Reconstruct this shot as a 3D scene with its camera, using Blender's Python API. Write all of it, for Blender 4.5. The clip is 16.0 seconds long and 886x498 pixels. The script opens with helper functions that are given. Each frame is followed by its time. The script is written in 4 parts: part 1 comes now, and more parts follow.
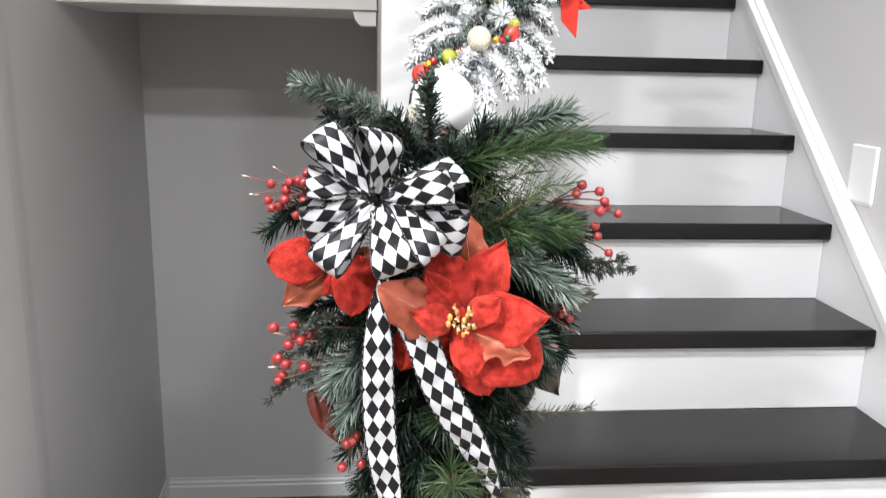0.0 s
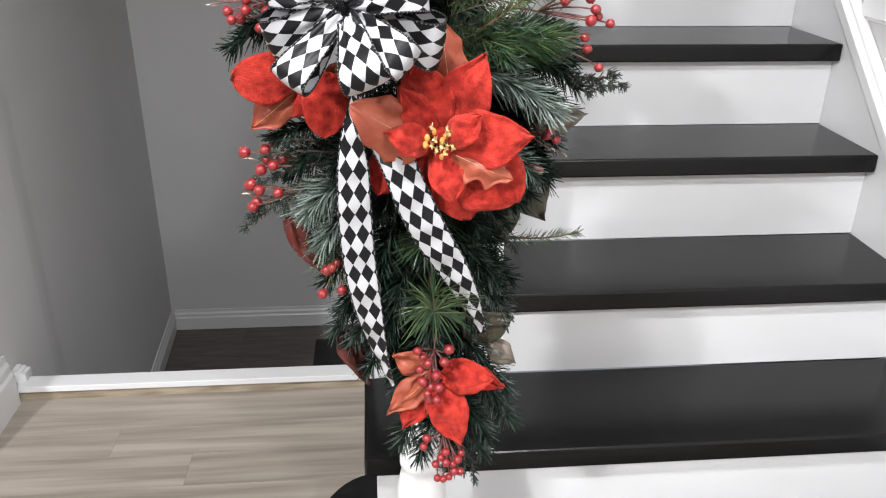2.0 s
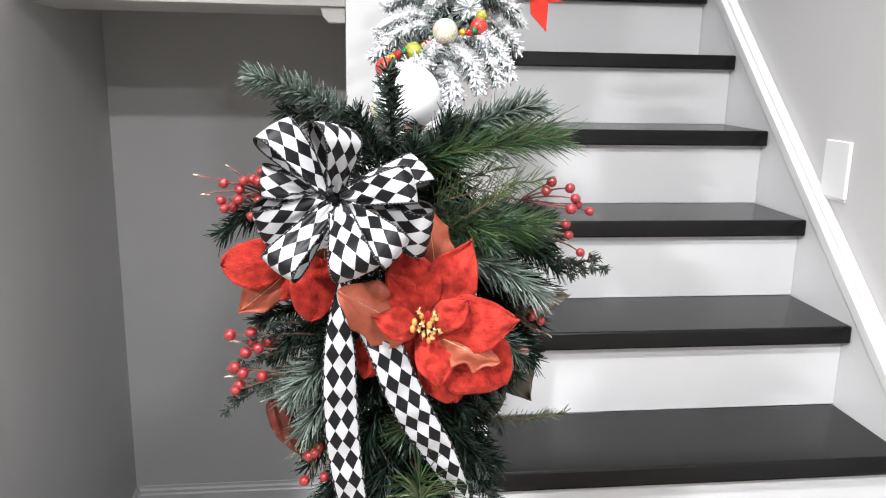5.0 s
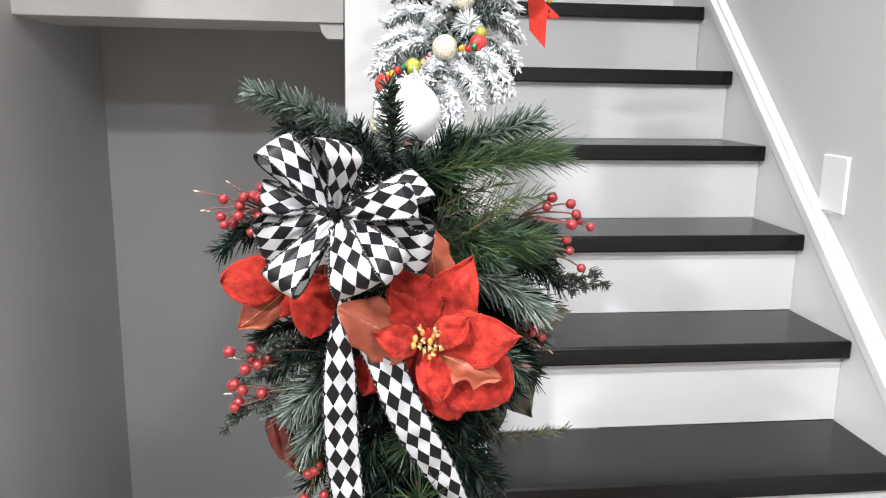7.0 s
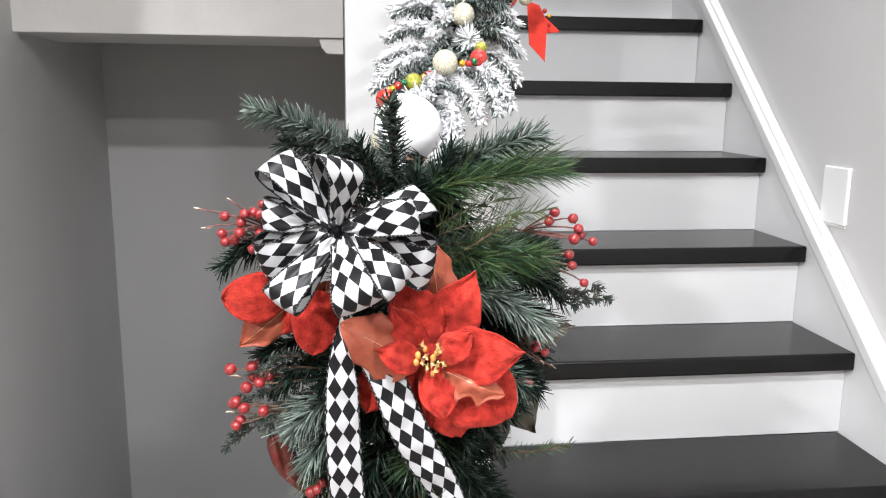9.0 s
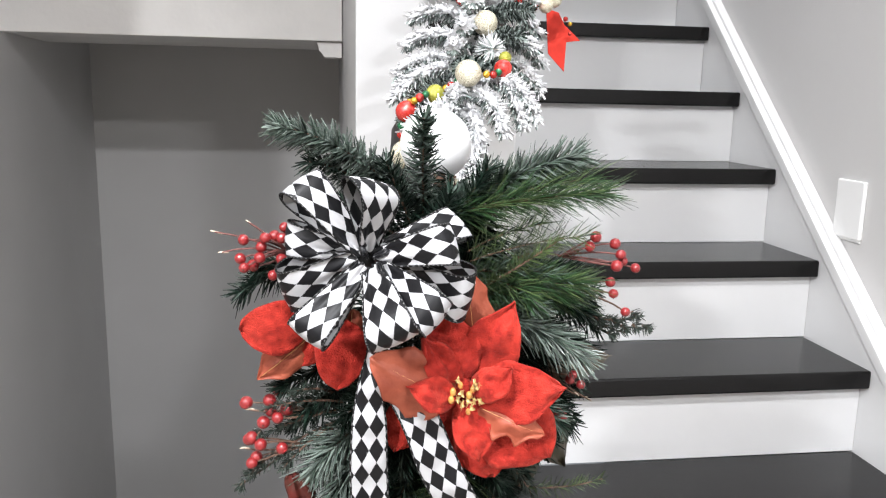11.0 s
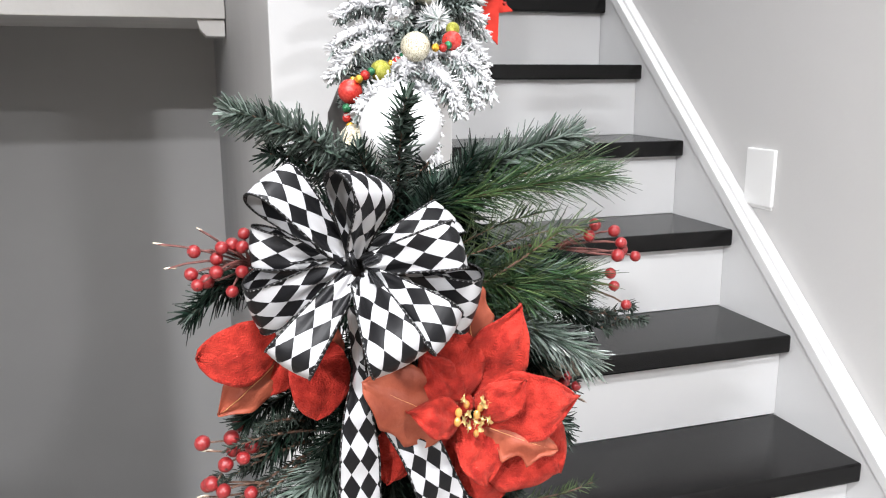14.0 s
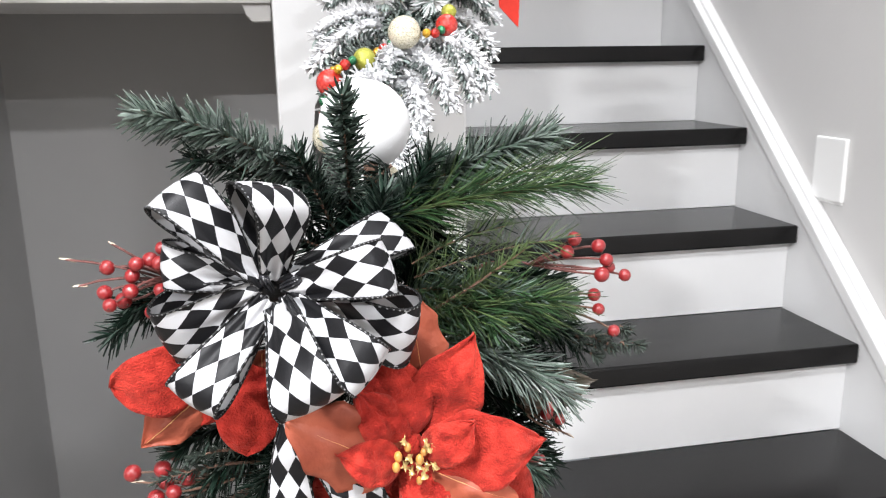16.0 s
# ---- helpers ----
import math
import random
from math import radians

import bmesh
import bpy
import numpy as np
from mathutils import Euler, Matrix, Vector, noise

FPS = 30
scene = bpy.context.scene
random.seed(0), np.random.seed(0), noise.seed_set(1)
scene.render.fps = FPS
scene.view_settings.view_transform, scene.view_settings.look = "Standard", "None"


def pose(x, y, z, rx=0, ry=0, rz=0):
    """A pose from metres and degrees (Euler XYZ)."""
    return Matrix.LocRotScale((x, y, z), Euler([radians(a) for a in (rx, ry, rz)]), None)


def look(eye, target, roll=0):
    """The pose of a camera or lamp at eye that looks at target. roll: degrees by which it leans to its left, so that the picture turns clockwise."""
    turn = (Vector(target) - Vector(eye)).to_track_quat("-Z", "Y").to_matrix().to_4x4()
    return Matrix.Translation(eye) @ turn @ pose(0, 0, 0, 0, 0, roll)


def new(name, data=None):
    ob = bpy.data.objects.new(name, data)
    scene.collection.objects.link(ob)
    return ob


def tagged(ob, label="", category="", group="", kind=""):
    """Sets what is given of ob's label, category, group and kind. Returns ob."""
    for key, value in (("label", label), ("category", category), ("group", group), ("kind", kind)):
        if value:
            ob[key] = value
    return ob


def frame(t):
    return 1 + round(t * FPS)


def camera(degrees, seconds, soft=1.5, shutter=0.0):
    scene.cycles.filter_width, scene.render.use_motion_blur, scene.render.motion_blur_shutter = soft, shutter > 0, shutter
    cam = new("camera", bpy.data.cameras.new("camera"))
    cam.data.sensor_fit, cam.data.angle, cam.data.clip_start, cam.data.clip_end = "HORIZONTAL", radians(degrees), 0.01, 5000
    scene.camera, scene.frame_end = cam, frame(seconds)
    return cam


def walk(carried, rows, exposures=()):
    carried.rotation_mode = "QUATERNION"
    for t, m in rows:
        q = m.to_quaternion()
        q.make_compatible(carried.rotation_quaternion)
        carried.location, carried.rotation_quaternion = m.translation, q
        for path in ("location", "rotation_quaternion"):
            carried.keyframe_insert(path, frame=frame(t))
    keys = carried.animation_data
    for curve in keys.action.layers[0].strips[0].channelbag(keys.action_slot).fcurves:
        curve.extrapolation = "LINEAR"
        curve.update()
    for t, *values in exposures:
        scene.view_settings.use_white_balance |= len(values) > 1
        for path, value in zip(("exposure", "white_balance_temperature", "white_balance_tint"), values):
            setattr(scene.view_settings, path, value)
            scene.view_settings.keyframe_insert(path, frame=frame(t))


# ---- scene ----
cam = camera(58.4, 16.0, soft=1.15, shutter=0.36)
PATH = [
    (0, (0.046, 0.05, 1.256), (0.223, 1.991, 0.81), 1.3),
    (0.5, (0.055, 0.066, 1.243), (0.24, 1.97, 0.66), 1.5),
    (1, (0.062, 0.075, 1.234), (0.242, 1.92, 0.483), 1.4),
    (1.5, (0.065, 0.081, 1.229), (0.238, 1.901, 0.419), 1.1),
    (2, (0.072, 0.083, 1.23), (0.242, 1.892, 0.394), 0.8),
    (2.5, (0.074, 0.086, 1.233), (0.246, 1.894, 0.394), 0.5),
    (3, (0.076, 0.091, 1.238), (0.259, 1.963, 0.559), 0.5),
    (3.5, (0.073, 0.091, 1.244), (0.27, 1.997, 0.671), 0.6),
    (4, (0.069, 0.086, 1.249), (0.284, 2.007, 0.734), 0.8),
    (6.5, (0.057, 0.091, 1.248), (0.299, 2.032, 0.833), 1.1),
    (7, (0.059, 0.091, 1.249), (0.302, 2.034, 0.84), 1.0),
    (7.5, (0.061, 0.092, 1.251), (0.304, 2.036, 0.851), 0.7),
    (8, (0.06, 0.093, 1.251), (0.302, 2.04, 0.861), 0.6),
    (10.5, (0.041, 0.116, 1.254), (0.291, 2.065, 0.881), 0.9),
    (11, (0.018, 0.157, 1.264), (0.3, 2.102, 0.89), 1.2),
    (11.5, (-0.017, 0.204, 1.268), (0.339, 2.135, 0.886), 0.8),
    (12, (-0.046, 0.231, 1.271), (0.385, 2.146, 0.887), 0.4),
    (12.5, (-0.06, 0.244, 1.268), (0.43, 2.143, 0.873), 0.1),
    (13, (-0.061, 0.254, 1.266), (0.477, 2.139, 0.868), -0.1),
    (13.5, (-0.055, 0.262, 1.265), (0.516, 2.135, 0.857), -0.1),
    (14, (-0.057, 0.273, 1.26), (0.533, 2.138, 0.84), -0.2),
    (14.5, (-0.059, 0.277, 1.259), (0.533, 2.139, 0.83), -0.4),
    (15, (-0.038, 0.282, 1.259), (0.55, 2.143, 0.82), -0.4),
    (15.5, (0.007, 0.313, 1.261), (0.565, 2.179, 0.807), -0.3),
    (16, (0.059, 0.33, 1.267), (0.447, 2.237, 0.804), -0.8),
]
walk(cam, [(t, look(eye, target, roll)) for t, eye, target, roll in PATH], exposures=[(0.0, 0.09), (0.7, 0.0), (1.5, -0.13), (2.6, -0.11), (3.5, 0.0), (6.5, 0.02), (11.0, 0.02), (12.5, -0.03), (16.0, -0.02)])

# ---- light ----
world = bpy.data.worlds.new("world")
world.use_nodes = True
world.node_tree.nodes["Background"].inputs[0].default_value = (0.8, 0.85, 0.9, 1)
world.node_tree.nodes["Background"].inputs[1].default_value = 0.3
scene.world = world


def ceiling_lamp(x, y, z, power, size, warm=(0.975, 0.985, 1.02)):
    data = bpy.data.lights.new("downlight", "AREA")
    data.shape, data.size, data.energy, data.color = "DISK", size, power, warm
    ob = new("downlight_lamp", data)
    ob.location = (x, y, z)
    return ob


ceiling_lamp(-0.25, -0.05, 2.425, 64, 0.20)
ceiling_lamp(-1.80, -1.20, 2.425, 195, 0.20)
ceiling_lamp(0.75, -1.20, 2.425, 66, 0.20)
ceiling_lamp(0.65, 1.75, 4.66, 66, 0.2)

# ---- materials ----


def material(name, colour, rough=0.5, metal=0.0, vary=0.0, scale=20.0, bump=0.0, bump_scale=200.0, island=0.0, sheen=0.0, coat=0.0, colour2=None, stretch=None, obj_random=0.0, spec=0.5, sheen_tint=(1.0, 1.0, 1.0)):
    m = bpy.data.materials.new(name)
    m.use_nodes = True
    nt = m.node_tree
    b = nt.nodes["Principled BSDF"]
    b.inputs["Roughness"].default_value = rough
    b.inputs["Metallic"].default_value = metal
    b.inputs["Specular IOR Level"].default_value = spec
    b.inputs["Sheen Weight"].default_value = sheen
    b.inputs["Sheen Tint"].default_value = (*sheen_tint, 1)
    b.inputs["Coat Weight"].default_value = coat
    b.inputs["Base Color"].default_value = (*colour, 1)
    tc = nt.nodes.new("ShaderNodeTexCoord")
    vec = tc.outputs["Object"]
    if obj_random:
        # every piece is cut from another stretch of the grain
        shift = nt.nodes.new("ShaderNodeVectorMath")
        shift.operation = "MULTIPLY_ADD"
        shift.inputs[1].default_value = (61.0, 37.0, 23.0)
        nt.links.new(nt.nodes.new("ShaderNodeObjectInfo").outputs["Random"], shift.inputs[0])
        nt.links.new(vec, shift.inputs[2])
        vec = shift.outputs[0]
    if stretch:
        mp = nt.nodes.new("ShaderNodeMapping")
        mp.inputs["Scale"].default_value = stretch
        nt.links.new(vec, mp.inputs["Vector"])
        vec = mp.outputs["Vector"]
    out = None
    if vary or colour2:
        n = nt.nodes.new("ShaderNodeTexNoise")
        n.inputs["Scale"].default_value = scale
        n.inputs["Detail"].default_value = 6
        nt.links.new(vec, n.inputs["Vector"])
        mix = nt.nodes.new("ShaderNodeMix")
        mix.data_type = "RGBA"
        c2 = colour2 or tuple(c * (1 - vary) for c in colour)
        c1 = colour if colour2 else tuple(min(1, c * (1 + vary)) for c in colour)
        mix.inputs["A"].default_value = (*c1, 1)
        mix.inputs["B"].default_value = (*c2, 1)
        ramp = nt.nodes.new("ShaderNodeMapRange")
        ramp.inputs["From Min"].default_value, ramp.inputs["From Max"].default_value = 0.35, 0.65
        nt.links.new(n.outputs["Fac"], ramp.inputs["Value"])
        nt.links.new(ramp.outputs["Result"], mix.inputs["Factor"])
        out = mix.outputs["Result"]
        r2 = nt.nodes.new("ShaderNodeMapRange")
        r2.inputs["To Min"].default_value, r2.inputs["To Max"].default_value = rough * 0.85, min(1, rough * 1.15)
        nt.links.new(n.outputs["Fac"], r2.inputs["Value"])
        nt.links.new(r2.outputs["Result"], b.inputs["Roughness"])
    if island or obj_random:
        hsv = nt.nodes.new("ShaderNodeHueSaturation")
        if island:
            src = nt.nodes.new("ShaderNodeNewGeometry").outputs["Random Per Island"]
        else:
            src = nt.nodes.new("ShaderNodeObjectInfo").outputs["Random"]
        amount = island or obj_random
        r = nt.nodes.new("ShaderNodeMapRange")
        r.inputs["To Min"].default_value, r.inputs["To Max"].default_value = 1 - amount, 1 + amount
        nt.links.new(src, r.inputs["Value"])
        nt.links.new(r.outputs["Result"], hsv.inputs["Value"])
        if out:
            nt.links.new(out, hsv.inputs["Color"])
        else:
            hsv.inputs["Color"].default_value = (*colour, 1)
        out = hsv.outputs["Color"]
    if out:
        nt.links.new(out, b.inputs["Base Color"])
    if bump:
        n2 = nt.nodes.new("ShaderNodeTexNoise")
        n2.inputs["Scale"].default_value = bump_scale
        n2.inputs["Detail"].default_value = 4
        nt.links.new(vec, n2.inputs["Vector"])
        bp = nt.nodes.new("ShaderNodeBump")
        bp.inputs["Strength"].default_value = bump
        bp.inputs["Distance"].default_value = 0.002
        nt.links.new(n2.outputs["Fac"], bp.inputs["Height"])
        nt.links.new(bp.outputs["Normal"], b.inputs["Normal"])
    return m


def ribbon_material():
    """Black and white harlequin satin: rhombi 14 by 24 mm in the ribbon's own coordinates, with dark woven edges."""
    m = bpy.data.materials.new("harlequin_ribbon")
    m.use_nodes = True
    nt = m.node_tree
    b = nt.nodes["Principled BSDF"]
    b.inputs["Roughness"].default_value = 0.45
    b.inputs["Specular IOR Level"].default_value = 0.22
    uv = nt.nodes.new("ShaderNodeTexCoord").outputs["UV"]
    sep = nt.nodes.new("ShaderNodeSeparateXYZ")
    nt.links.new(uv, sep.inputs[0])

    def calc(op, a, c, clamp=False):
        n = nt.nodes.new("ShaderNodeMath")
        n.operation = op
        for i, v in enumerate((a, c)):
            if isinstance(v, (int, float)):
                n.inputs[i].default_value = v
            else:
                nt.links.new(v, n.inputs[i])
        return n.outputs[0]

    u = calc("DIVIDE", sep.outputs[0], 0.0136)
    v = calc("DIVIDE", sep.outputs[1], 0.0240)
    comb = nt.nodes.new("ShaderNodeCombineXYZ")
    nt.links.new(calc("ADD", calc("ADD", u, v), 100.0), comb.inputs[0])
    nt.links.new(calc("ADD", calc("SUBTRACT", u, v), 100.0), comb.inputs[1])
    comb.inputs[2].default_value = 0.5
    chk = nt.nodes.new("ShaderNodeTexChecker")
    chk.inputs["Scale"].default_value = 1.0
    chk.inputs["Color1"].default_value = (0.385, 0.385, 0.395, 1)
    chk.inputs["Color2"].default_value = (0.005, 0.005, 0.006, 1)
    nt.links.new(comb.outputs[0], chk.inputs["Vector"])
    nt.links.new(chk.outputs["Color"], b.inputs["Base Color"])
    wv = nt.nodes.new("ShaderNodeTexNoise")
    wv.inputs["Scale"].default_value = 900
    nt.links.new(uv, wv.inputs["Vector"])
    bp = nt.nodes.new("ShaderNodeBump")
    bp.inputs["Strength"].default_value = 0.15
    bp.inputs["Distance"].default_value = 0.001
    nt.links.new(wv.outputs["Fac"], bp.inputs["Height"])
    nt.links.new(bp.outputs["Normal"], b.inputs["Normal"])
    return m


WALL = material("grey_wall_paint", (0.575, 0.568, 0.560), 0.6, vary=0.015, scale=3, bump=0.12, bump_scale=160)
WHITE = material("white_trim_paint", (0.67, 0.67, 0.67), 0.35, vary=0.015, scale=6, bump=0.05, bump_scale=90)
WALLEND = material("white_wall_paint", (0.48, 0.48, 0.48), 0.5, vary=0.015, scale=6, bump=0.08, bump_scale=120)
BULK = material("white_bulkhead_paint", (0.66, 0.645, 0.625), 0.55, vary=0.03, scale=8, bump=0.35, bump_scale=60)
CEIL = material("ceiling_paint", (0.8, 0.79, 0.78), 0.8, vary=0.02, scale=4, bump=0.2, bump_scale=120)
TREAD = material("black_stained_wood", (0.005, 0.0047, 0.0047), 0.24, vary=0.35, scale=7, bump=0.07, bump_scale=60, stretch=(1, 9, 9), spec=0.28)
PLANK = material("grey_oak_plank", (0.325, 0.286, 0.242), 0.45, colour2=(0.205, 0.175, 0.145), scale=3.2, bump=0.10, bump_scale=40, stretch=(0.7, 14, 14), obj_random=0.17)
DARKPLANK = material("dark_oak_plank", (0.118, 0.100, 0.090), 0.5, colour2=(0.072, 0.060, 0.055), scale=5, bump=0.15, bump_scale=60, stretch=(1.2, 12, 12), obj_random=0.1)
RAWWOOD = material("raw_wood_edge", (0.37, 0.31, 0.225), 0.7, colour2=(0.20, 0.15, 0.10), scale=9, stretch=(1, 3, 6))
RIBBON = ribbon_material()
STITCH = material("pale_ribbon_stitch", (0.16, 0.16, 0.165), 0.45)
RIBEDGE = material("black_ribbon_edge", (0.006, 0.006, 0.006), 0.5, bump=0.3, bump_scale=1500, spec=0.2)
KNOT = material("black_satin_knot", (0.012, 0.012, 0.014), 0.28, bump=0.3, bump_scale=700)
VELVET = material("red_velvet", (0.45, 0.029, 0.017), 0.8, colour2=(0.24, 0.009, 0.0055), scale=105, bump=0.9, bump_scale=650, sheen=0.14, spec=0.25, sheen_tint=(1.0, 0.42, 0.32))
COPPER = material("copper_organza", (0.315, 0.078, 0.042), 0.5, colour2=(0.215, 0.044, 0.022), scale=45, bump=0.3, bump_scale=350, spec=0.3)
GOLDVEIN = material("gold_glitter_vein", (0.75, 0.42, 0.18), 0.35, metal=0.6)
BERRY = material("red_berry", (0.27, 0.018, 0.020), 0.36, colour2=(0.15, 0.010, 0.011), scale=90, coat=0.25, bump=0.1, bump_scale=300)
BERRYEND = material("berry_end", (0.06, 0.02, 0.015), 0.7)
TWIG = material("brown_twig", (0.11, 0.06, 0.04), 0.7, vary=0.3, scale=150)
REDTWIG = material("red_brown_twig", (0.11, 0.036, 0.03), 0.6, vary=0.3, scale=150)
GOLD = material("gold_stamen", (0.50, 0.37, 0.15), 0.35, metal=0.5, vary=0.3, scale=300)
AMBER = material("amber_bud", (0.46, 0.21, 0.05), 0.28, vary=0.3, scale=200, coat=0.3)
# green taken down to near black: the shade between needles is in the colour
FIR = material("shade_dark_fir_needle", (0.0065, 0.0150, 0.0100), 0.4, island=0.6, vary=0.25, scale=40, spec=0.18)
FIRGREY = material("frosted_grey_green_fir", (0.056, 0.080, 0.063), 0.42, island=0.6, vary=0.25, scale=40, spec=0.35)
# shaded copy of the grey green fir, for branches that dense layers would darken
FIRSHADE = material("shaded_grey_green_fir", (0.026, 0.040, 0.031), 0.42, island=0.6, vary=0.25, scale=40, spec=0.3)
PINE = material("deep_green_pine", (0.020, 0.048, 0.017), 0.36, island=0.65, vary=0.25, scale=40)
PINEYEL = material("yellow_green_pine", (0.062, 0.092, 0.034), 0.38, island=0.5, vary=0.25, scale=40)
FIRFROST = material("pale_frosted_needle", (0.125, 0.155, 0.135), 0.38, island=0.5, vary=0.25, scale=40)
BARETIP = material("bare_cream_twig_end", (0.55, 0.46, 0.36), 0.7, vary=0.2, scale=200)
CEDAR = material("grey_green_cedar", (0.030, 0.040, 0.032), 0.55, island=0.6, spec=0.3)
FLOCK = material("snow_flocking", (0.66, 0.66, 0.67), 0.9, island=0.16, bump=0.5, bump_scale=900)
FLOCKGREEN = material("half_flocked_needles", (0.20, 0.235, 0.22), 0.85, island=0.75)
DRYLEAF = material("dried_red_brown_leaf", (0.085, 0.013, 0.010), 0.65, colour2=(0.045, 0.016, 0.010), scale=60, spec=0.2)
GREENLEAF = material("dark_glossy_leaf", (0.018, 0.03, 0.015), 0.35, colour2=(0.04, 0.03, 0.018), scale=40)
GOLDBALL = material("pale_gold_glitter", (0.56, 0.50, 0.33), 0.28, metal=0.35, colour2=(0.76, 0.73, 0.62), scale=650, bump=0.9, bump_scale=900)
REDBALL = material("red_glitter", (0.36, 0.012, 0.010), 0.22, colour2=(0.50, 0.045, 0.03), scale=400, coat=0.4, bump=0.35, bump_scale=900)
LIMEBALL = material("lime_glitter", (0.28, 0.29, 0.02), 0.25, metal=0.4, colour2=(0.46, 0.45, 0.10), scale=600, bump=0.7, bump_scale=900)
REDBEAD = material("red_bead", (0.34, 0.02, 0.015), 0.25, metal=0.3, vary=0.4, scale=250, bump=0.5, bump_scale=400)
GOLDBEAD = material("gold_bead", (0.60, 0.34, 0.04), 0.25, metal=0.7, vary=0.4, scale=250, bump=0.5, bump_scale=400)
GREENBEAD = material("green_bead", (0.02, 0.13, 0.055), 0.25, metal=0.4, vary=0.4, scale=250, bump=0.5, bump_scale=400)
WHITEBALL = material("matte_white_ball", (0.68, 0.68, 0.68), 0.6, vary=0.02, scale=30, bump=0.15, bump_scale=500)
REDFELT = material("red_felt", (0.62, 0.03, 0.015), 0.8, vary=0.1, scale=60, bump=0.3, bump_scale=900)
BLACKPAINT = material("black_rail_lacquer", (0.02, 0.018, 0.017), 0.4, vary=0.3, scale=30)
PLATE = material("white_plastic_plate", (0.82, 0.82, 0.81), 0.3)

# ---- mesh helpers ----


def part(name, bm, mat, parent=None, label="", smooth=False):
    """One mesh object out of a bmesh in world coordinates, under a thing or a part."""
    me = bpy.data.meshes.new(name)
    bm.to_mesh(me)
    bm.free()
    return link_mesh(name, me, mat, parent, label, smooth)


def link_mesh(name, me, mat, parent=None, label="", smooth=False):
    for m in (mat if isinstance(mat, (list, tuple)) else [mat]):
        me.materials.append(m)
    if smooth:
        me.polygons.foreach_set("use_smooth", [True] * len(me.polygons))
    ob = new(name, me)
    if parent:
        ob.parent = parent
        root = Matrix.Identity(4)
        p = parent
        while p:
            root = p.matrix_basis @ root if p.parent is None else root
            p = p.parent
        ob.matrix_parent_inverse = root.inverted() if parent.parent is None else Matrix.Identity(4)
    if label:
        ob["label"] = label
    return ob


def empty(name, loc, label, category, group="", kind=""):
    ob = new(name)
    ob.empty_display_size = 0.05
    ob.matrix_basis = Matrix.Translation(loc)
    return tagged(ob, label, category, group, kind)


def box(x0, y0, z0, x1, y1, z1, bevel=0.0, seg=2):
    bm = bmesh.new()
    bmesh.ops.create_cube(bm, size=1.0)
    bmesh.ops.scale(bm, vec=(x1 - x0, y1 - y0, z1 - z0), verts=bm.verts)
    bmesh.ops.translate(bm, vec=((x0 + x1) / 2, (y0 + y1) / 2, (z0 + z1) / 2), verts=bm.verts)
    if bevel:
        bmesh.ops.bevel(bm, geom=bm.edges[:], offset=bevel, segments=seg, profile=0.5, affect="EDGES")
    return bm


def extrude_outline(points, axis, a, b, bevel=0.0):
    """A prism: the outline (2D points) pushed along an axis from a to b."""
    bm = bmesh.new()
    order = {"x": lambda p, s: (s, p[0], p[1]), "y": lambda p, s: (p[0], s, p[1]), "z": lambda p, s: (p[0], p[1], s)}[axis]
    lo = [bm.verts.new(order(p, a)) for p in points]
    hi = [bm.verts.new(order(p, b)) for p in points]
    n = len(points)
    bm.faces.new(lo)
    bm.faces.new(hi[::-1])
    for i in range(n):
        bm.faces.new((lo[i], hi[i], hi[(i + 1) % n], lo[(i + 1) % n]))
    bmesh.ops.recalc_face_normals(bm, faces=bm.faces)
    if bevel:
        bmesh.ops.bevel(bm, geom=bm.edges[:], offset=bevel, segments=2, profile=0.5, affect="EDGES")
    return bm


def ball(centre, r, u=16, v=10, squash=(1, 1, 1)):
    bm = bmesh.new()
    bmesh.ops.create_uvsphere(bm, u_segments=u, v_segments=v, radius=r)
    bmesh.ops.scale(bm, vec=squash, verts=bm.verts)
    bmesh.ops.translate(bm, vec=centre, verts=bm.verts)
    return bm


def tube(points, radii, sides=6):
    """A tapering tube along points."""
    bm = bmesh.new()
    pts = [Vector(p) for p in points]
    rings = []
    ref = Vector((0.31, 0.2, 0.93)).normalized()
    for i, p in enumerate(pts):
        d = (pts[min(i + 1, len(pts) - 1)] - pts[max(i - 1, 0)]).normalized()
        side = d.cross(ref)
        if side.length < 1e-3:
            side = d.cross(Vector((1, 0, 0)))
        side.normalize()
        up = side.cross(d)
        r = radii[i] if isinstance(radii, (list, tuple)) else radii
        rings.append([bm.verts.new(p + r * (math.cos(2 * math.pi * k / sides) * side + math.sin(2 * math.pi * k / sides) * up)) for k in range(sides)])
    for a, b in zip(rings, rings[1:]):
        for k in range(sides):
            bm.faces.new((a[k], a[(k + 1) % sides], b[(k + 1) % sides], b[k]))
    bm.faces.new(rings[0][::-1])
    bm.faces.new(rings[-1])
    bmesh.ops.recalc_face_normals(bm, faces=bm.faces)
    return bm


def lathe(centre, profile, sides=28):
    """A turned shape: profile of (radius, height) about the upright through centre."""
    bm = bmesh.new()
    rings = [[bm.verts.new((centre[0] + r * math.cos(2 * math.pi * k / sides), centre[1] + r * math.sin(2 * math.pi * k / sides), z)) for k in range(sides)] for r, z in profile]
    for a, b in zip(rings, rings[1:]):
        for k in range(sides):
            bm.faces.new((a[k], a[(k + 1) % sides], b[(k + 1) % sides], b[k]))
    bm.faces.new(rings[0][::-1])
    bm.faces.new(rings[-1])
    return bm


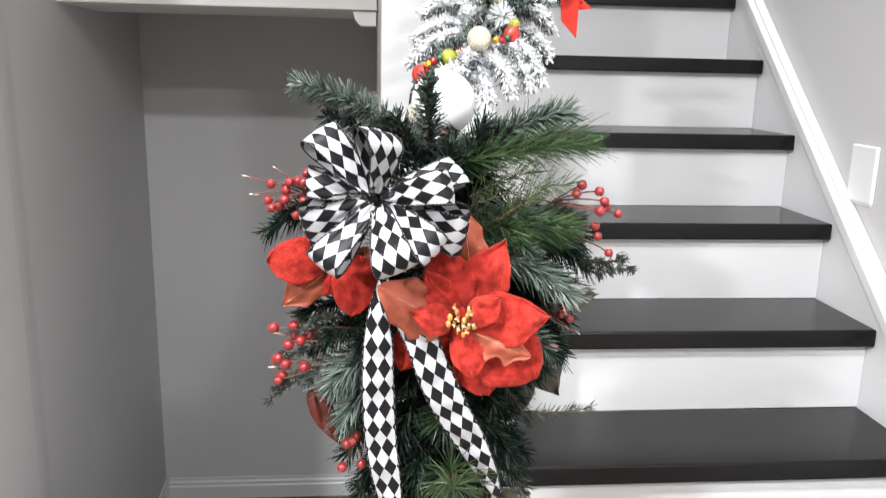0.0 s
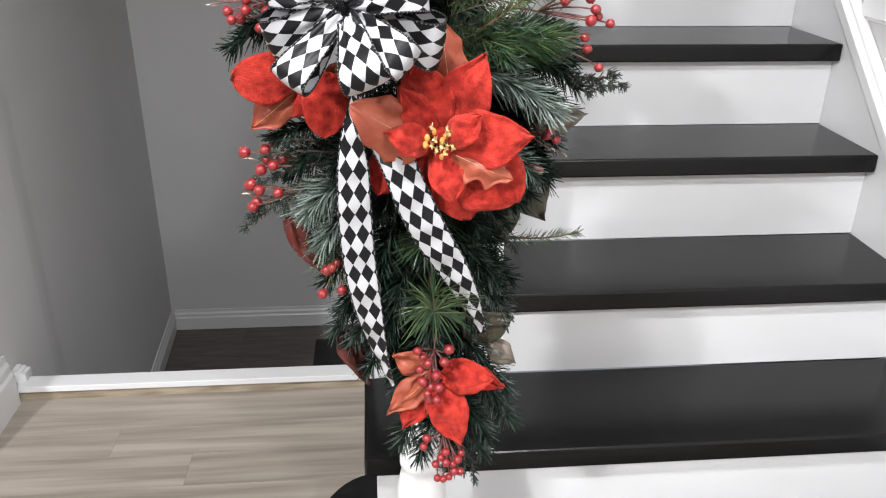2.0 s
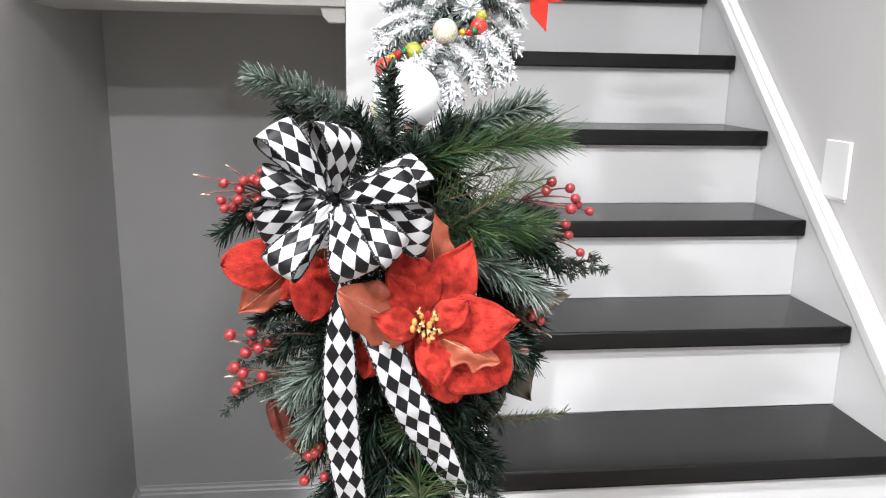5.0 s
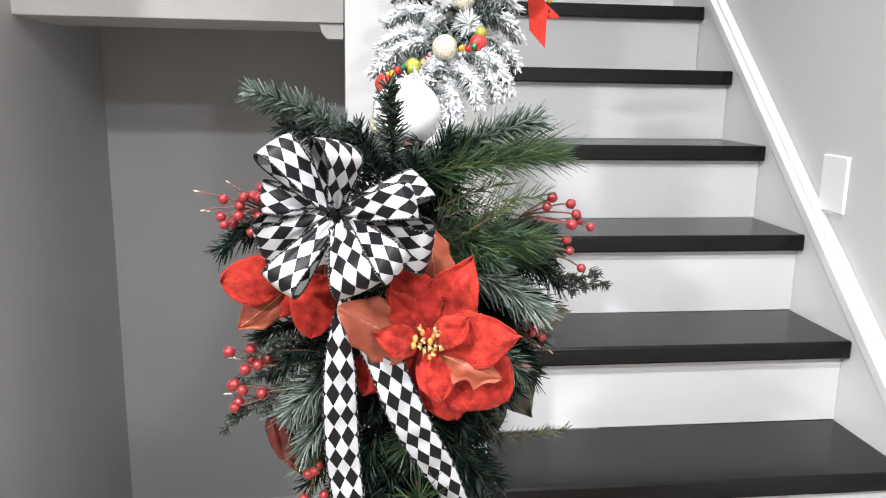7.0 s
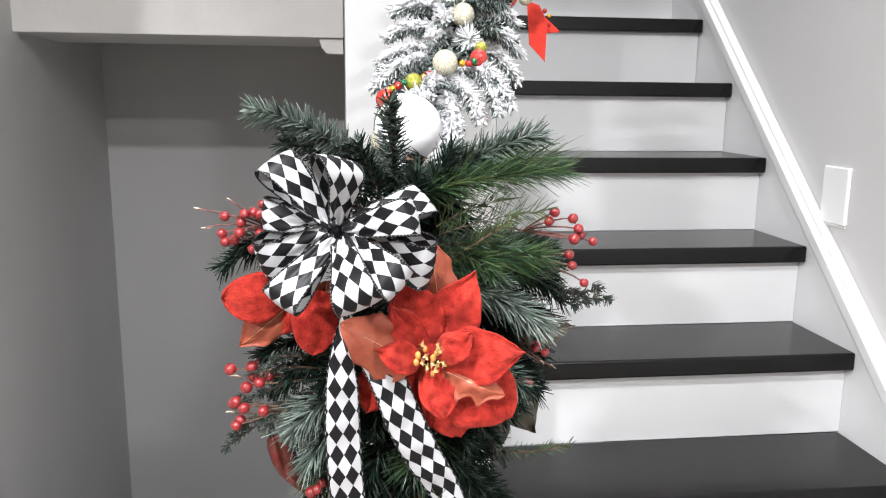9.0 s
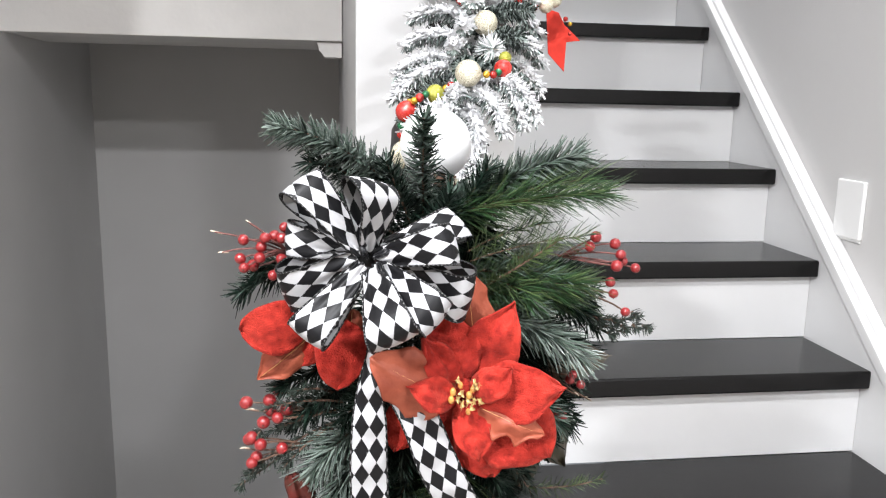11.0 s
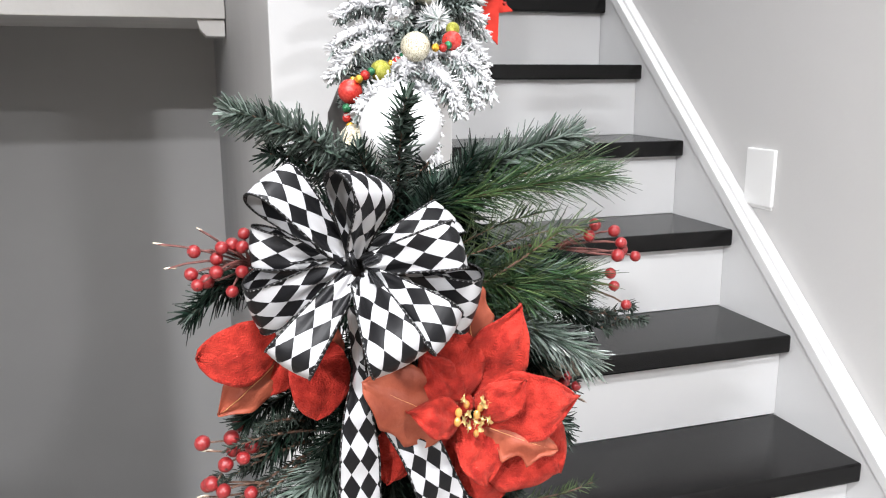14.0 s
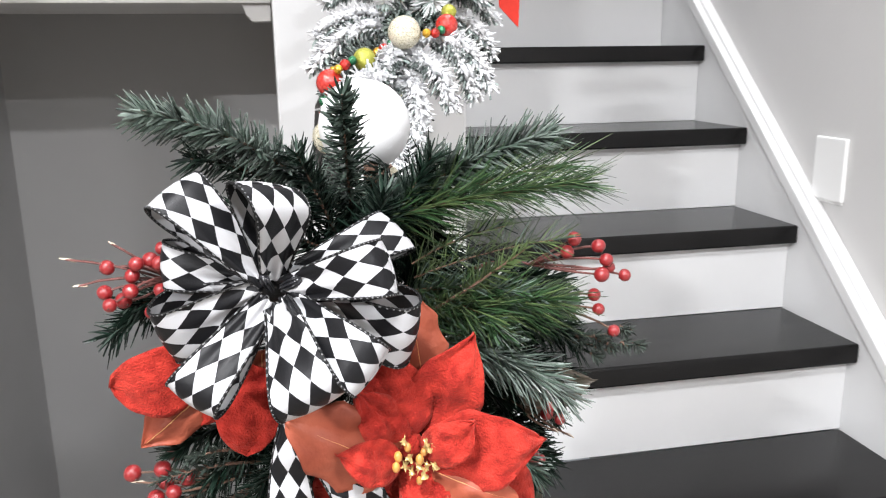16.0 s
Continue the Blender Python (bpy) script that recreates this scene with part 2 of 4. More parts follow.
def bend(a, c, sag=(0, 0, 0), n=8):
    """Points from a to c along an arc that is pushed out by sag at its middle."""
    a, c, s = Vector(a), Vector(c), Vector(sag)
    return [a.lerp(c, t) + s * (4 * t * (1 - t)) for t in [i / (n - 1) for i in range(n)]]


rng = np.random.default_rng(7)


def needles(path, count, length, width, angle=50, curl=0.15, start=0.0, flat=0.0, jitter=0.25, tip_burst=True, tip=0.45):
    """Vertices and faces of needles set round a stem: three-sided spikes that lean forward by angle. flat: 0 all round the stem, 1 in two rows."""
    pts = np.array([tuple(p) for p in path])
    seg = np.linalg.norm(np.diff(pts, axis=0), axis=1)
    cum = np.concatenate([[0], np.cumsum(seg)])
    verts, faces, upness = [], [], []
    for i in range(count):
        f = start + (1 - start) * (i + rng.random()) / count
        s = f * cum[-1]
        k = min(np.searchsorted(cum, s, side="right") - 1, len(seg) - 1)
        p = pts[k] + (pts[k + 1] - pts[k]) * ((s - cum[k]) / seg[k])
        d = (pts[k + 1] - pts[k]) / seg[k]
        ref = np.array([0.05, 1.0, 0.1])
        side = np.cross(d, ref)
        side /= np.linalg.norm(side) + 1e-9
        up = np.cross(side, d)
        th = rng.uniform(0, 2 * math.pi)
        radial = math.cos(th) * side + math.sin(th) * up * (1 - flat)
        radial /= np.linalg.norm(radial) + 1e-9
        lean = math.radians(angle * (1 - 0.28 * f ** 3 * tip_burst) + rng.normal(0, 9))
        dirn = math.cos(lean) * d + math.sin(lean) * radial
        L = length * (1 + rng.normal(0, jitter * 0.6)) * (1 - 0.25 * max(0, f - 0.7) / 0.3)
        L = max(L, length * 0.35)
        w = width * rng.uniform(0.8, 1.2)
        q = np.cross(dirn, radial)
        q /= np.linalg.norm(q) + 1e-9
        r2 = np.cross(q, dirn)
        bendv = (d * 0.6 - np.array([0, 0, 0.5])) * curl * L * rng.uniform(0.2, 1)
        mid = p + dirn * L * 0.55 + bendv * 0.25
        end = p + dirn * L + bendv
        upness.append(radial[2])
        base = len(verts)
        for c, ww in ((p, w * 0.7), (mid, w), (end, w * tip)):
            verts += [c + q * ww * 0.5, c - q * ww * 0.5, c + r2 * ww * 0.45]
        for a in (0, 3):
            for j in range(3):
                faces.append((base + a + j, base + a + (j + 1) % 3, base + a + 3 + (j + 1) % 3, base + a + 3 + j))
        faces.append((base + 6, base + 7, base + 8))
    return verts, faces, upness


def frond(name, path, mats, count, length, width, parent, label="", stem=0.0016, snow=False, **kw):
    """A branch: its stem and its needles in one mesh; mats: stem material, then one or two needle materials."""
    bm = tube(path, [stem * (1 - 0.6 * i / (len(path) - 1)) for i in range(len(path))], 5)
    sv = [tuple(v.co) for v in bm.verts]
    bm.verts.index_update()
    sf = [tuple(v.index for v in f.verts) for f in bm.faces]
    bm.free()
    v, f, upness = needles(path, count, length, width, **kw)
    n = len(sv)
    me = bpy.data.meshes.new(name)
    me.from_pydata(sv + [tuple(p) for p in v], [], sf + [tuple(i + n for i in q) for q in f])
    for m in mats:
        me.materials.append(m)
    index = [0] * len(sf)
    for i in range(len(f)):
        share = 68 if not snow else 96 if upness[i // 7] > -0.15 else 22
        index.append(1 if len(mats) == 2 or (i // 7 * 7919) % 100 < share else 2)
    me.polygons.foreach_set("material_index", index)
    return link_mesh(name, me, (), parent, label)

# ---- structure ----
RISE, RUN, NOSE = 0.185, 0.2085, 0.030
N2 = 1.128
XS0, XS1 = 0.045, 1.10
XWALL = 1.135
SKIRT_LO = lambda y: 0.962 + 0.8875 * (y - 1.758)


def front(k):
    return N2 + RUN * (k - 2)


def plain_wall(name, bm, mat, label):
    return tagged(part(name, bm, mat), label, "wall", kind="structure")


plain_wall("wall_east", box(XWALL, -5.4, -0.2, XWALL + 0.12, 6.2, 4.8), WALL, "light grey painted wall beside the stairs")
plain_wall("wall_far_west", box(-5.12, -5.52, -0.2, -5.0, 1.72, 2.6), WALL, "light grey painted wall of the side room")
plain_wall("wall_side_north", box(-5.0, 1.60, -0.2, -0.985, 1.72, 2.6), WALL, "light grey painted wall of the side room")
plain_wall("wall_south", box(-5.0, -5.52, -0.2, XWALL + 0.12, -5.4, 2.6), WALL, "light grey painted wall behind the hall")
plain_wall("wall_west", extrude_outline([(-0.985, 1.60), (-0.868, 1.60), (-0.868, 2.13), (-0.871, 2.17), (-0.877, 2.22), (-0.962, 3.7), (-1.08, 3.7), (-0.985, 2.17)], "z", -1.05, 2.6), WALL, "light grey painted wall that runs on down the stairwell")
plain_wall("wall_stairwell_back", box(-1.1, 3.7, -1.05, 0.06, 3.82, 2.6), WALL, "grey painted wall at the back of the lower stairwell")
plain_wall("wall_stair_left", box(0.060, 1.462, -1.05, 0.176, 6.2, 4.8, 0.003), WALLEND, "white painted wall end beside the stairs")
plain_wall("wall_bulkhead", box(-0.97, 2.62, 1.424, 0.058, 3.10, 2.6, 0.003), BULK, "off-white bulkhead above the lower stairwell")
plain_wall("wall_upper_end", box(0.176, 6.2, 2.0, XWALL + 0.12, 6.32, 4.8), WALL, "light grey wall at the head of the stairs")
plain_wall("wall_upper_front", box(0.06, 0.9, 2.6, XWALL + 0.12, 1.02, 4.8), WALL, "light grey wall above the hall ceiling")
plain_wall("wall_upper_left", box(0.06, 1.02, 2.6, 0.176, 1.462, 4.8), WALL, "light grey wall above the hall ceiling")
tagged(part("ceiling", box(-5.1, -5.5, 2.45, XWALL + 0.12, 1.02, 2.6), CEIL), "white painted hall ceiling", "ceiling", kind="structure")
tagged(part("ceiling_stairwell", box(-5.1, 1.02, 2.45, 0.06, 3.82, 2.6), CEIL), "white painted ceiling above the stairwell opening", "ceiling", kind="structure")
tagged(part("ceiling_recess", box(-1.1, 3.10, 1.7, 0.06, 3.7, 1.8), WALL), "grey painted ceiling of the lower stairwell", "ceiling", kind="structure")
tagged(part("ceiling_upper", box(0.06, 0.9, 4.7, XWALL + 0.12, 6.32, 4.8), CEIL), "white painted ceiling above the stairs", "ceiling", kind="structure")

floor = tagged(part("floor", box(-5.0, -5.4, -0.12, XWALL, 1.876, -0.006), DARKPLANK), "grey oak plank floor of the hall", "floor", kind="structure")
lower_floor = tagged(part("lower_floor", box(-1.08, 1.9, -0.97, 0.06, 3.7, -0.856), DARKPLANK), "dark oak plank floor of the lower landing", "floor", kind="structure")
tagged(part("stairwell_face", box(-0.95, 1.878, -0.86, 0.058, 1.917, -0.0045), WALL), "grey painted face below the floor edge", "wall", kind="structure")
upper_floor = tagged(part("upper_floor", box(0.176, front(14) + 0.03, 2.3, XWALL, 6.2, 14 * RISE), DARKPLANK), "dark upper landing floor", "floor", kind="structure")

# curb at the floor's edge: bare wood below a white cap
curb = tagged(part("curb", box(-0.862, 1.878, -0.004, 0.058, 1.916, 0.026), RAWWOOD), "low curb with bare wood face and white cap at the stairwell edge", "curb", kind="structure")
part("cap", box(-0.862, 1.868, 0.0265, 0.058, 1.920, 0.044, 0.002), WHITE, curb, "white painted cap board")


def baseboard_outline(h=0.105, d=0.014):
    return [(0, 0), (d, 0), (d, h * 0.62), (d * 0.72, h * 0.68), (d * 0.72, h * 0.80), (d * 0.40, h * 0.88), (d * 0.36, h), (0, h)]


def baseboard(x0, y0, x1, y1, z, nx, ny, h=0.105, d=0.014, name="baseboard"):
    """Moulded skirting from one end to the other; (nx, ny) points into the room."""
    bm = bmesh.new()
    ends = []
    for x, y in ((x0, y0), (x1, y1)):
        ends.append([bm.verts.new((x + nx * p[0], y + ny * p[0], z + p[1])) for p in baseboard_outline(h, d)])
    n = len(ends[0])
    for i in range(n):
        bm.faces.new((ends[0][i], ends[1][i], ends[1][(i + 1) % n], ends[0][(i + 1) % n]))
    bm.faces.new(ends[0])
    bm.faces.new(ends[1][::-1])
    bmesh.ops.recalc_face_normals(bm, faces=bm.faces)
    return tagged(part(name, bm, WHITE), "white moulded baseboard", "baseboard", kind="structure")


baseboard(-0.945, 3.698, 0.058, 3.698, -0.856, 0, -1, 0.115, 0.016)
baseboard(-0.876, 2.2, -0.960, 3.68, -0.856, 0.998, 0.057, 0.115, 0.016)
baseboard(-0.866, 1.61, -0.866, 1.862, -0.005, 1, 0, 0.15, 0.018)
baseboard(-0.866, 1.885, -0.866, 1.921, 0.045, 1, 0.25, 0.036, 0.030)

# under the bulkhead, a small shim block against the wall
tagged(part("trim_block", extrude_outline([(-0.018, 1.4225), (-0.010, 1.396), (0.006, 1.378), (0.056, 1.378), (0.056, 1.4225)], "y", 2.64, 2.74), BULK), "small off-white block under the bulkhead", "trim", kind="structure")

# lower step at the landing's edge
tagged(part("lower_step", box(-0.235, 3.20, -0.855, 0.058, 3.52, -0.835, 0.004), TREAD), "black step edge on the lower landing", "step", kind="structure")

# ---- stairs ----
stairs = empty("staircase", (0.6, 1.2, 0), "straight staircase with glossy black wooden treads and white risers", "staircase", kind="structure")


def tread(k, x0, x1):
    return box(x0, front(k), k * RISE - 0.038, x1, front(k + 1) + NOSE - 0.001, k * RISE, 0.004, 2)


def starter_tread():
    """The lowest tread: its open end is a half round that wraps past the stair's side."""
    z0, z1 = RISE - 0.038, RISE
    y0, y1 = front(1), 1.31
    pts = [(XS1, y0), (XS1, front(2) + NOSE - 0.001), (0.064, front(2) + NOSE - 0.001), (0.064, y1)]
    cx, cy, r = 0.064, (y0 + y1) / 2, (y1 - y0) / 2
    for i in range(1, 24):
        a = math.pi / 2 + math.pi * i / 24
        pts.append((cx + 0.62 * r * math.cos(a), cy + r * math.sin(a)))
    pts.append((cx, y0))
    return extrude_outline(pts, "z", z0, z1)


part("tread", starter_tread(), TREAD, stairs, "black bullnose starter tread")
starter_pts = []
for i in range(25):
    a = math.pi / 2 + math.pi * i / 24
    cy, r = (front(1) + 1.31) / 2, (1.31 - front(1)) / 2
    starter_pts.append((0.09 + 0.62 * (r - 0.03) * math.cos(a), cy + (r - 0.03) * math.sin(a)))
part("riser", extrude_outline([(XS1, front(1) + NOSE), (XS1, front(2) + 0.02), (0.09, front(2) + 0.02)] + starter_pts, "z", -0.004, RISE - 0.039), WHITE, stairs)
for k in range(2, 14):
    x0 = XS0 if k <= 3 else 0.178
    if k == 3:
        part("tread", extrude_outline([(XS0, front(3)), (XS1, front(3)), (XS1, front(4) + NOSE - 0.001), (0.178, front(4) + NOSE - 0.001), (0.178, 1.460), (XS0, 1.460)], "z", 3 * RISE - 0.038, 3 * RISE, 0.004), TREAD, stairs)
    else:
        part("tread", tread(k, x0, XS1), TREAD, stairs)
for k in range(2, 15):
    x0 = XS0 + 0.02 if k <= 3 else 0.178
    part("riser", box(x0, front(k) + NOSE, (k - 1) * RISE + (0.0005 if k > 1 else 0), XS1, front(k) + NOSE + 0.018, k * RISE - (0.0385 if k < 14 else 0.002)), WHITE, stairs)
part("stringer", extrude_outline([(front(2) + NOSE + 0.019, 0.0), (1.4605, 0.0), (1.4605, 3 * RISE - 0.04), (front(3) + NOSE + 0.019, 3 * RISE - 0.04), (front(3) + NOSE + 0.019, 2 * RISE - 0.04), (front(2) + NOSE + 0.019, 2 * RISE - 0.04)], "x", 0.065, 0.083), WHITE, stairs, "white closed side below the treads")
# skirt board along the wall and its sloping cap moulding
part("skirt_board", extrude_outline([(0.70, 0.0), (0.70, SKIRT_LO(0.70)), (5.2, SKIRT_LO(5.2)), (5.2, 0.0)], "x", XS1 + 0.001, XWALL - 0.001), WHITE, stairs)


def sloped_strip(x0, x1, up0, up1):
    return extrude_outline([(0.70, SKIRT_LO(0.70) + up0), (5.2, SKIRT_LO(5.2) + up0), (5.2, SKIRT_LO(5.2) + up1), (0.70, SKIRT_LO(0.70) + up1)], "x", x0, x1, 0.002)


part("skirt_cap", sloped_strip(XS1 - 0.006, XS1 + 0.0005, -0.011, 0.0215), WHITE, stairs, "white sloping cap moulding")
part("skirt_ledge", sloped_strip(XS1 - 0.003, XWALL - 0.001, 0.001, 0.0211), WHITE, stairs)
part("skirt_bead", sloped_strip(XS1 + 0.010, XWALL - 0.001, 0.0150, 0.032), WHITE, stairs)

# blank switch plate on the wall
plate = empty("wall_plate", (1.13, 1.71, 1.047), "blank white plastic cover plate on the wall", "wall plate")
part("plate", box(XWALL - 0.010, 1.670, 0.984, XWALL - 0.0005, 1.760, 1.109, 0.003), PLATE, plate)
part("backing_box", box(XWALL - 0.004, 1.674, 0.978, XWALL - 0.0003, 1.756, 0.9835, 0.001), PLATE, plate)

# ---- railing ----
NX, NY = 0.130, 0.985
newel = empty("newel_post", (NX, NY, RISE), "white turned newel post with a ball finial on the starter step", "newel post")
part("shaft", lathe((NX, NY), [(0.046, RISE), (0.046, 0.26), (0.040, 0.268), (0.030, 0.30), (0.033, 0.34), (0.0365, 0.39), (0.0355, 0.43), (0.030, 0.462), (0.026, 0.472), (0.031, 0.480), (0.031, 0.488), (0.026, 0.495), (0.027, 0.56), (0.032, 0.66), (0.033, 0.74), (0.029, 0.84), (0.025, 0.90), (0.032, 0.912), (0.032, 0.925), (0.026, 0.935), (0.026, 1.08), (0.032, 1.10), (0.032, 1.14), (0.022, 1.155), (0.016, 1.17), (0.018, 1.18)]), WHITE, newel, smooth=True)
part("finial", ball((NX - 0.002, NY, 1.216), 0.0375, 32, 20), WHITEBALL, newel, "smooth white ball finial", smooth=True)
rail = empty("handrail", (0.122, 1.2, 1.2), "black lacquered handrail from newel to wall", "handrail")
part("rail", tube([(0.128, 1.022, 1.150), (0.117, 1.10, 1.165), (0.116, 1.16, 1.183), (0.122, 1.21, 1.215), (0.160, 1.28, 1.275), (0.215, 1.335, 1.34), (0.262, 1.365, 1.385)], 0.024, 16), BLACKPAINT, rail, smooth=True)
part("end_collar", tube([(0.128, 1.010, 1.148), (0.128, 1.021, 1.150)], 0.026, 16), BLACKPAINT, rail, smooth=True)
post = empty("stair_post", (0.27, 1.38, 3 * RISE), "square white post on a stair tread", "post")
part("shaft", box(0.240, 1.36, 3 * RISE, 0.302, 1.42, 1.425, 0.003), WHITE, post)
part("cap", box(0.236, 1.356, 1.4255, 0.306, 1.424, 1.44, 0.003), WHITE, post)

# flat lamps in the ceilings
for x, y, z in ((-0.25, -0.05, 2.45), (-1.80, -1.20, 2.45), (0.75, -1.20, 2.45), (0.65, 1.75, 4.70)):
    dl = empty("downlight", (x, y, z), "round white recessed ceiling light", "ceiling light", "ceiling lights")
    part("ring", lathe((x, y), [(0.105, z - 0.001), (0.105, z - 0.006), (0.085, z - 0.008), (0.085, z - 0.001)]), WHITE, dl)

# ---- the swag on the newel ----
swag = empty("christmas_swag", (0.13, 0.95, 0.90), "green teardrop pine swag with red poinsettias, berries and a checked bow", "swag")
TOWARD = Vector((0, -1, 0))


def across(angle):
    """Unit direction in the upright plane that faces the hall: 0 to the east, 90 up."""
    return Vector((math.cos(radians(angle)), 0, math.sin(radians(angle))))


def ribbon_mesh(rows):
    """A ribbon from rows of (left point, right point, normal, crown, pleat): a woven sheet with a stitched wire along both edges."""
    me = bpy.data.meshes.new("ribbon")
    n_across = 15
    verts, faces, uvs = [], [], []
    dist = 0.0
    prev = None
    lines = []
    for left, right, nrm, crown, pleat in rows:
        mid = (left + right) / 2
        if prev is not None:
            dist += (mid - prev).length
        prev = mid
        line = []
        for i in range(n_across):
            f = i / (n_across - 1)
            p = left.lerp(right, f) + nrm * (crown * (1 - (2 * f - 1) ** 2) + pleat * math.sin(4 * math.pi * f))
            verts.append(tuple(p))
            uvs.append(((f - 0.5) * (right - left).length, dist))
            line.append(p)
        lines.append(line)
    idx = lambda r, i: r * n_across + i
    for r in range(len(rows) - 1):
        for i in range(n_across - 1):
            faces.append((idx(r, i), idx(r, i + 1), idx(r + 1, i + 1), idx(r + 1, i)))
    slots = [0] * len(faces)
    # edge wires: a dark cord with pale stitches
    for side in (0, n_across - 1):
        base = len(verts)
        for r, line in enumerate(lines):
            c = line[side]
            out = (line[side] - line[1 if side == 0 else -2]).normalized()
            nrm = rows[r][2]
            rad = 0.00105 if r % 2 else 0.0008
            for a in range(6):
                th = 2 * math.pi * a / 6
                verts.append(tuple(c + rad * (math.cos(th) * out + math.sin(th) * nrm)))
                uvs.append((0, 0))
        for r in range(len(lines) - 1):
            for a in range(6):
                faces.append((base + r * 6 + a, base + r * 6 + (a + 1) % 6, base + (r + 1) * 6 + (a + 1) % 6, base + (r + 1) * 6 + a))
                slots.append(2 if r % 3 == 0 and a % 3 == 1 else 1)
    me.from_pydata(verts, [], faces)
    layer = me.uv_layers.new(name="UVMap")
    loop_v = np.zeros(len(me.loops), dtype=int)
    me.loops.foreach_get("vertex_index", loop_v)
    layer.data.foreach_set("uv", np.array(uvs)[loop_v].ravel())
    me.polygons.foreach_set("material_index", slots)
    me.polygons.foreach_set("use_smooth", [True] * len(faces))
    return me


def bow_loop(base, corner_a, corner_b, deep, parent, name="bow_loop", pinch=0.42, steps=110):
    """One loop of ribbon: from the pinched base out on the near side to the fold between two corners, and back behind. deep: how far both sides bulge apart."""
    base, ca, cb = Vector(base), Vector(corner_a), Vector(corner_b)
    tip = (ca + cb) / 2
    full = (cb - ca).length
    d = (tip - base).normalized()
    length = (tip - base).length
    s = (cb - ca).normalized()
    nn = d.cross(s).normalized()
    if nn.dot(TOWARD) < 0:
        nn = -nn
    rows = []
    for i in range(steps + 1):
        f = i / steps
        a = math.sin(math.pi * f)
        along = length * a ** 0.85
        high = deep * math.sin(2 * math.pi * f) * (0.4 + 0.6 * a)
        w = full * (pinch + (1 - pinch) * (along / length) ** 0.9)
        wob = 0.0011 * math.sin(9 * f + 40 * length) * a
        ruffle = 0.0016 * math.sin(8.3 * f + 170 * full) * a
        p = base + d * along + nn * (high + wob)
        da = math.cos(math.pi * f) * length
        dh = deep * 2 * math.cos(2 * math.pi * f)
        t = (d * da + nn * dh).normalized()
        rn = s.cross(t).normalized()
        if (rn.dot(nn) < 0) == (f < 0.5):
            rn = -rn
        near_base = (1 - a) ** 1.5
        rows.append((p - s * w / 2 + nn * ruffle, p + s * w / 2 - nn * ruffle * 0.7, rn, 0.0016 * a + 0.0006, 0.0024 * near_base))
    return link_mesh(name, ribbon_mesh(rows), (RIBBON, RIBEDGE, STITCH), parent)


def ribbon_tail(points, widths, turns, parent, steps=130):
    """A hanging tail along points (resampled), with its width and its turn about its own length."""
    pts = [Vector(p) for p in points]
    rows = []
    n = len(pts) - 1
    for i in range(steps + 1):
        g = i / steps * n
        k = min(int(g), n - 1)
        f = g - k
        p0, p1, p2, p3 = pts[max(k - 1, 0)], pts[k], pts[k + 1], pts[min(k + 2, n)]
        p = 0.5 * ((2 * p1) + (p2 - p0) * f + (2 * p0 - 5 * p1 + 4 * p2 - p3) * f * f + (3 * p1 - p0 - 3 * p2 + p3) * f ** 3)
        t = 0.5 * ((p2 - p0) + 2 * (2 * p0 - 5 * p1 + 4 * p2 - p3) * f + 3 * (3 * p1 - p0 - 3 * p2 + p3) * f * f)
        t.normalize()
        w = widths[k] * (1 - f) + widths[k + 1] * f
        tw = radians(turns[k] * (1 - f) + turns[k + 1] * f)
        s0 = TOWARD.cross(t).normalized()
        nrm = t.cross(s0).normalized()
        if nrm.dot(TOWARD) < 0:
            nrm = -nrm
        s = s0 * math.cos(tw) + nrm * math.sin(tw)
        rn = nrm * math.cos(tw) - s0 * math.sin(tw)
        rows.append((p - s * w / 2, p + s * w / 2, rn, 0.002 + 0.0015 * math.sin(7 * g), 0.0006 * math.sin(3 * g)))
    return link_mesh("ribbon_tail", ribbon_mesh(rows), (RIBBON, RIBEDGE, STITCH), parent)


BOW = Vector((0.0505, 0.810, 1.1285))
bow = part("bow", ball(BOW + Vector((0.000, 0.020, 0)), 0.010, 14, 10, (1, 0.8, 1.1)), RIBEDGE, swag, "black and white harlequin ribbon bow with wired edges")
# two corners of each loop's fold, how far its sides part, and how far its base lies behind the knot
for ca, cb, deep, behind in (
    ((-0.0234, 0.832, 1.1819), (0.0060, 0.846, 1.2000), 0.017, 0.016),
    ((0.0337, 0.788, 1.2001), (0.0675, 0.812, 1.1920), 0.019, 0.010),
    ((-0.0190, 0.858, 1.1257), (-0.0177, 0.858, 1.1561), 0.012, 0.024),
    ((0.1243, 0.872, 1.1640), (0.1466, 0.862, 1.1383), 0.011, 0.024),
    ((0.1391, 0.796, 1.1208), (0.1335, 0.812, 1.0774), 0.017, 0.020),
    ((0.1144, 0.794, 1.1627), (0.1230, 0.784, 1.1306), 0.017, 0.006),
    ((-0.0165, 0.852, 1.0773), (-0.0282, 0.838, 1.1181), 0.015, 0.018),
    ((0.1150, 0.772, 1.1015), (0.0929, 0.764, 1.0757), 0.017, 0.004),
    ((0.0114, 0.800, 1.0546), (-0.0165, 0.812, 1.0743), 0.018, 0.006),
    ((0.0886, 0.766, 1.0800), (0.0501, 0.768, 1.0622), 0.019, -0.002),
):
    out = (Vector(ca) + Vector(cb)) / 2 - BOW
    out.y = 0
    bow_loop(BOW + out.normalized() * 0.006 + Vector((0, behind, 0)), ca, cb, deep, bow)
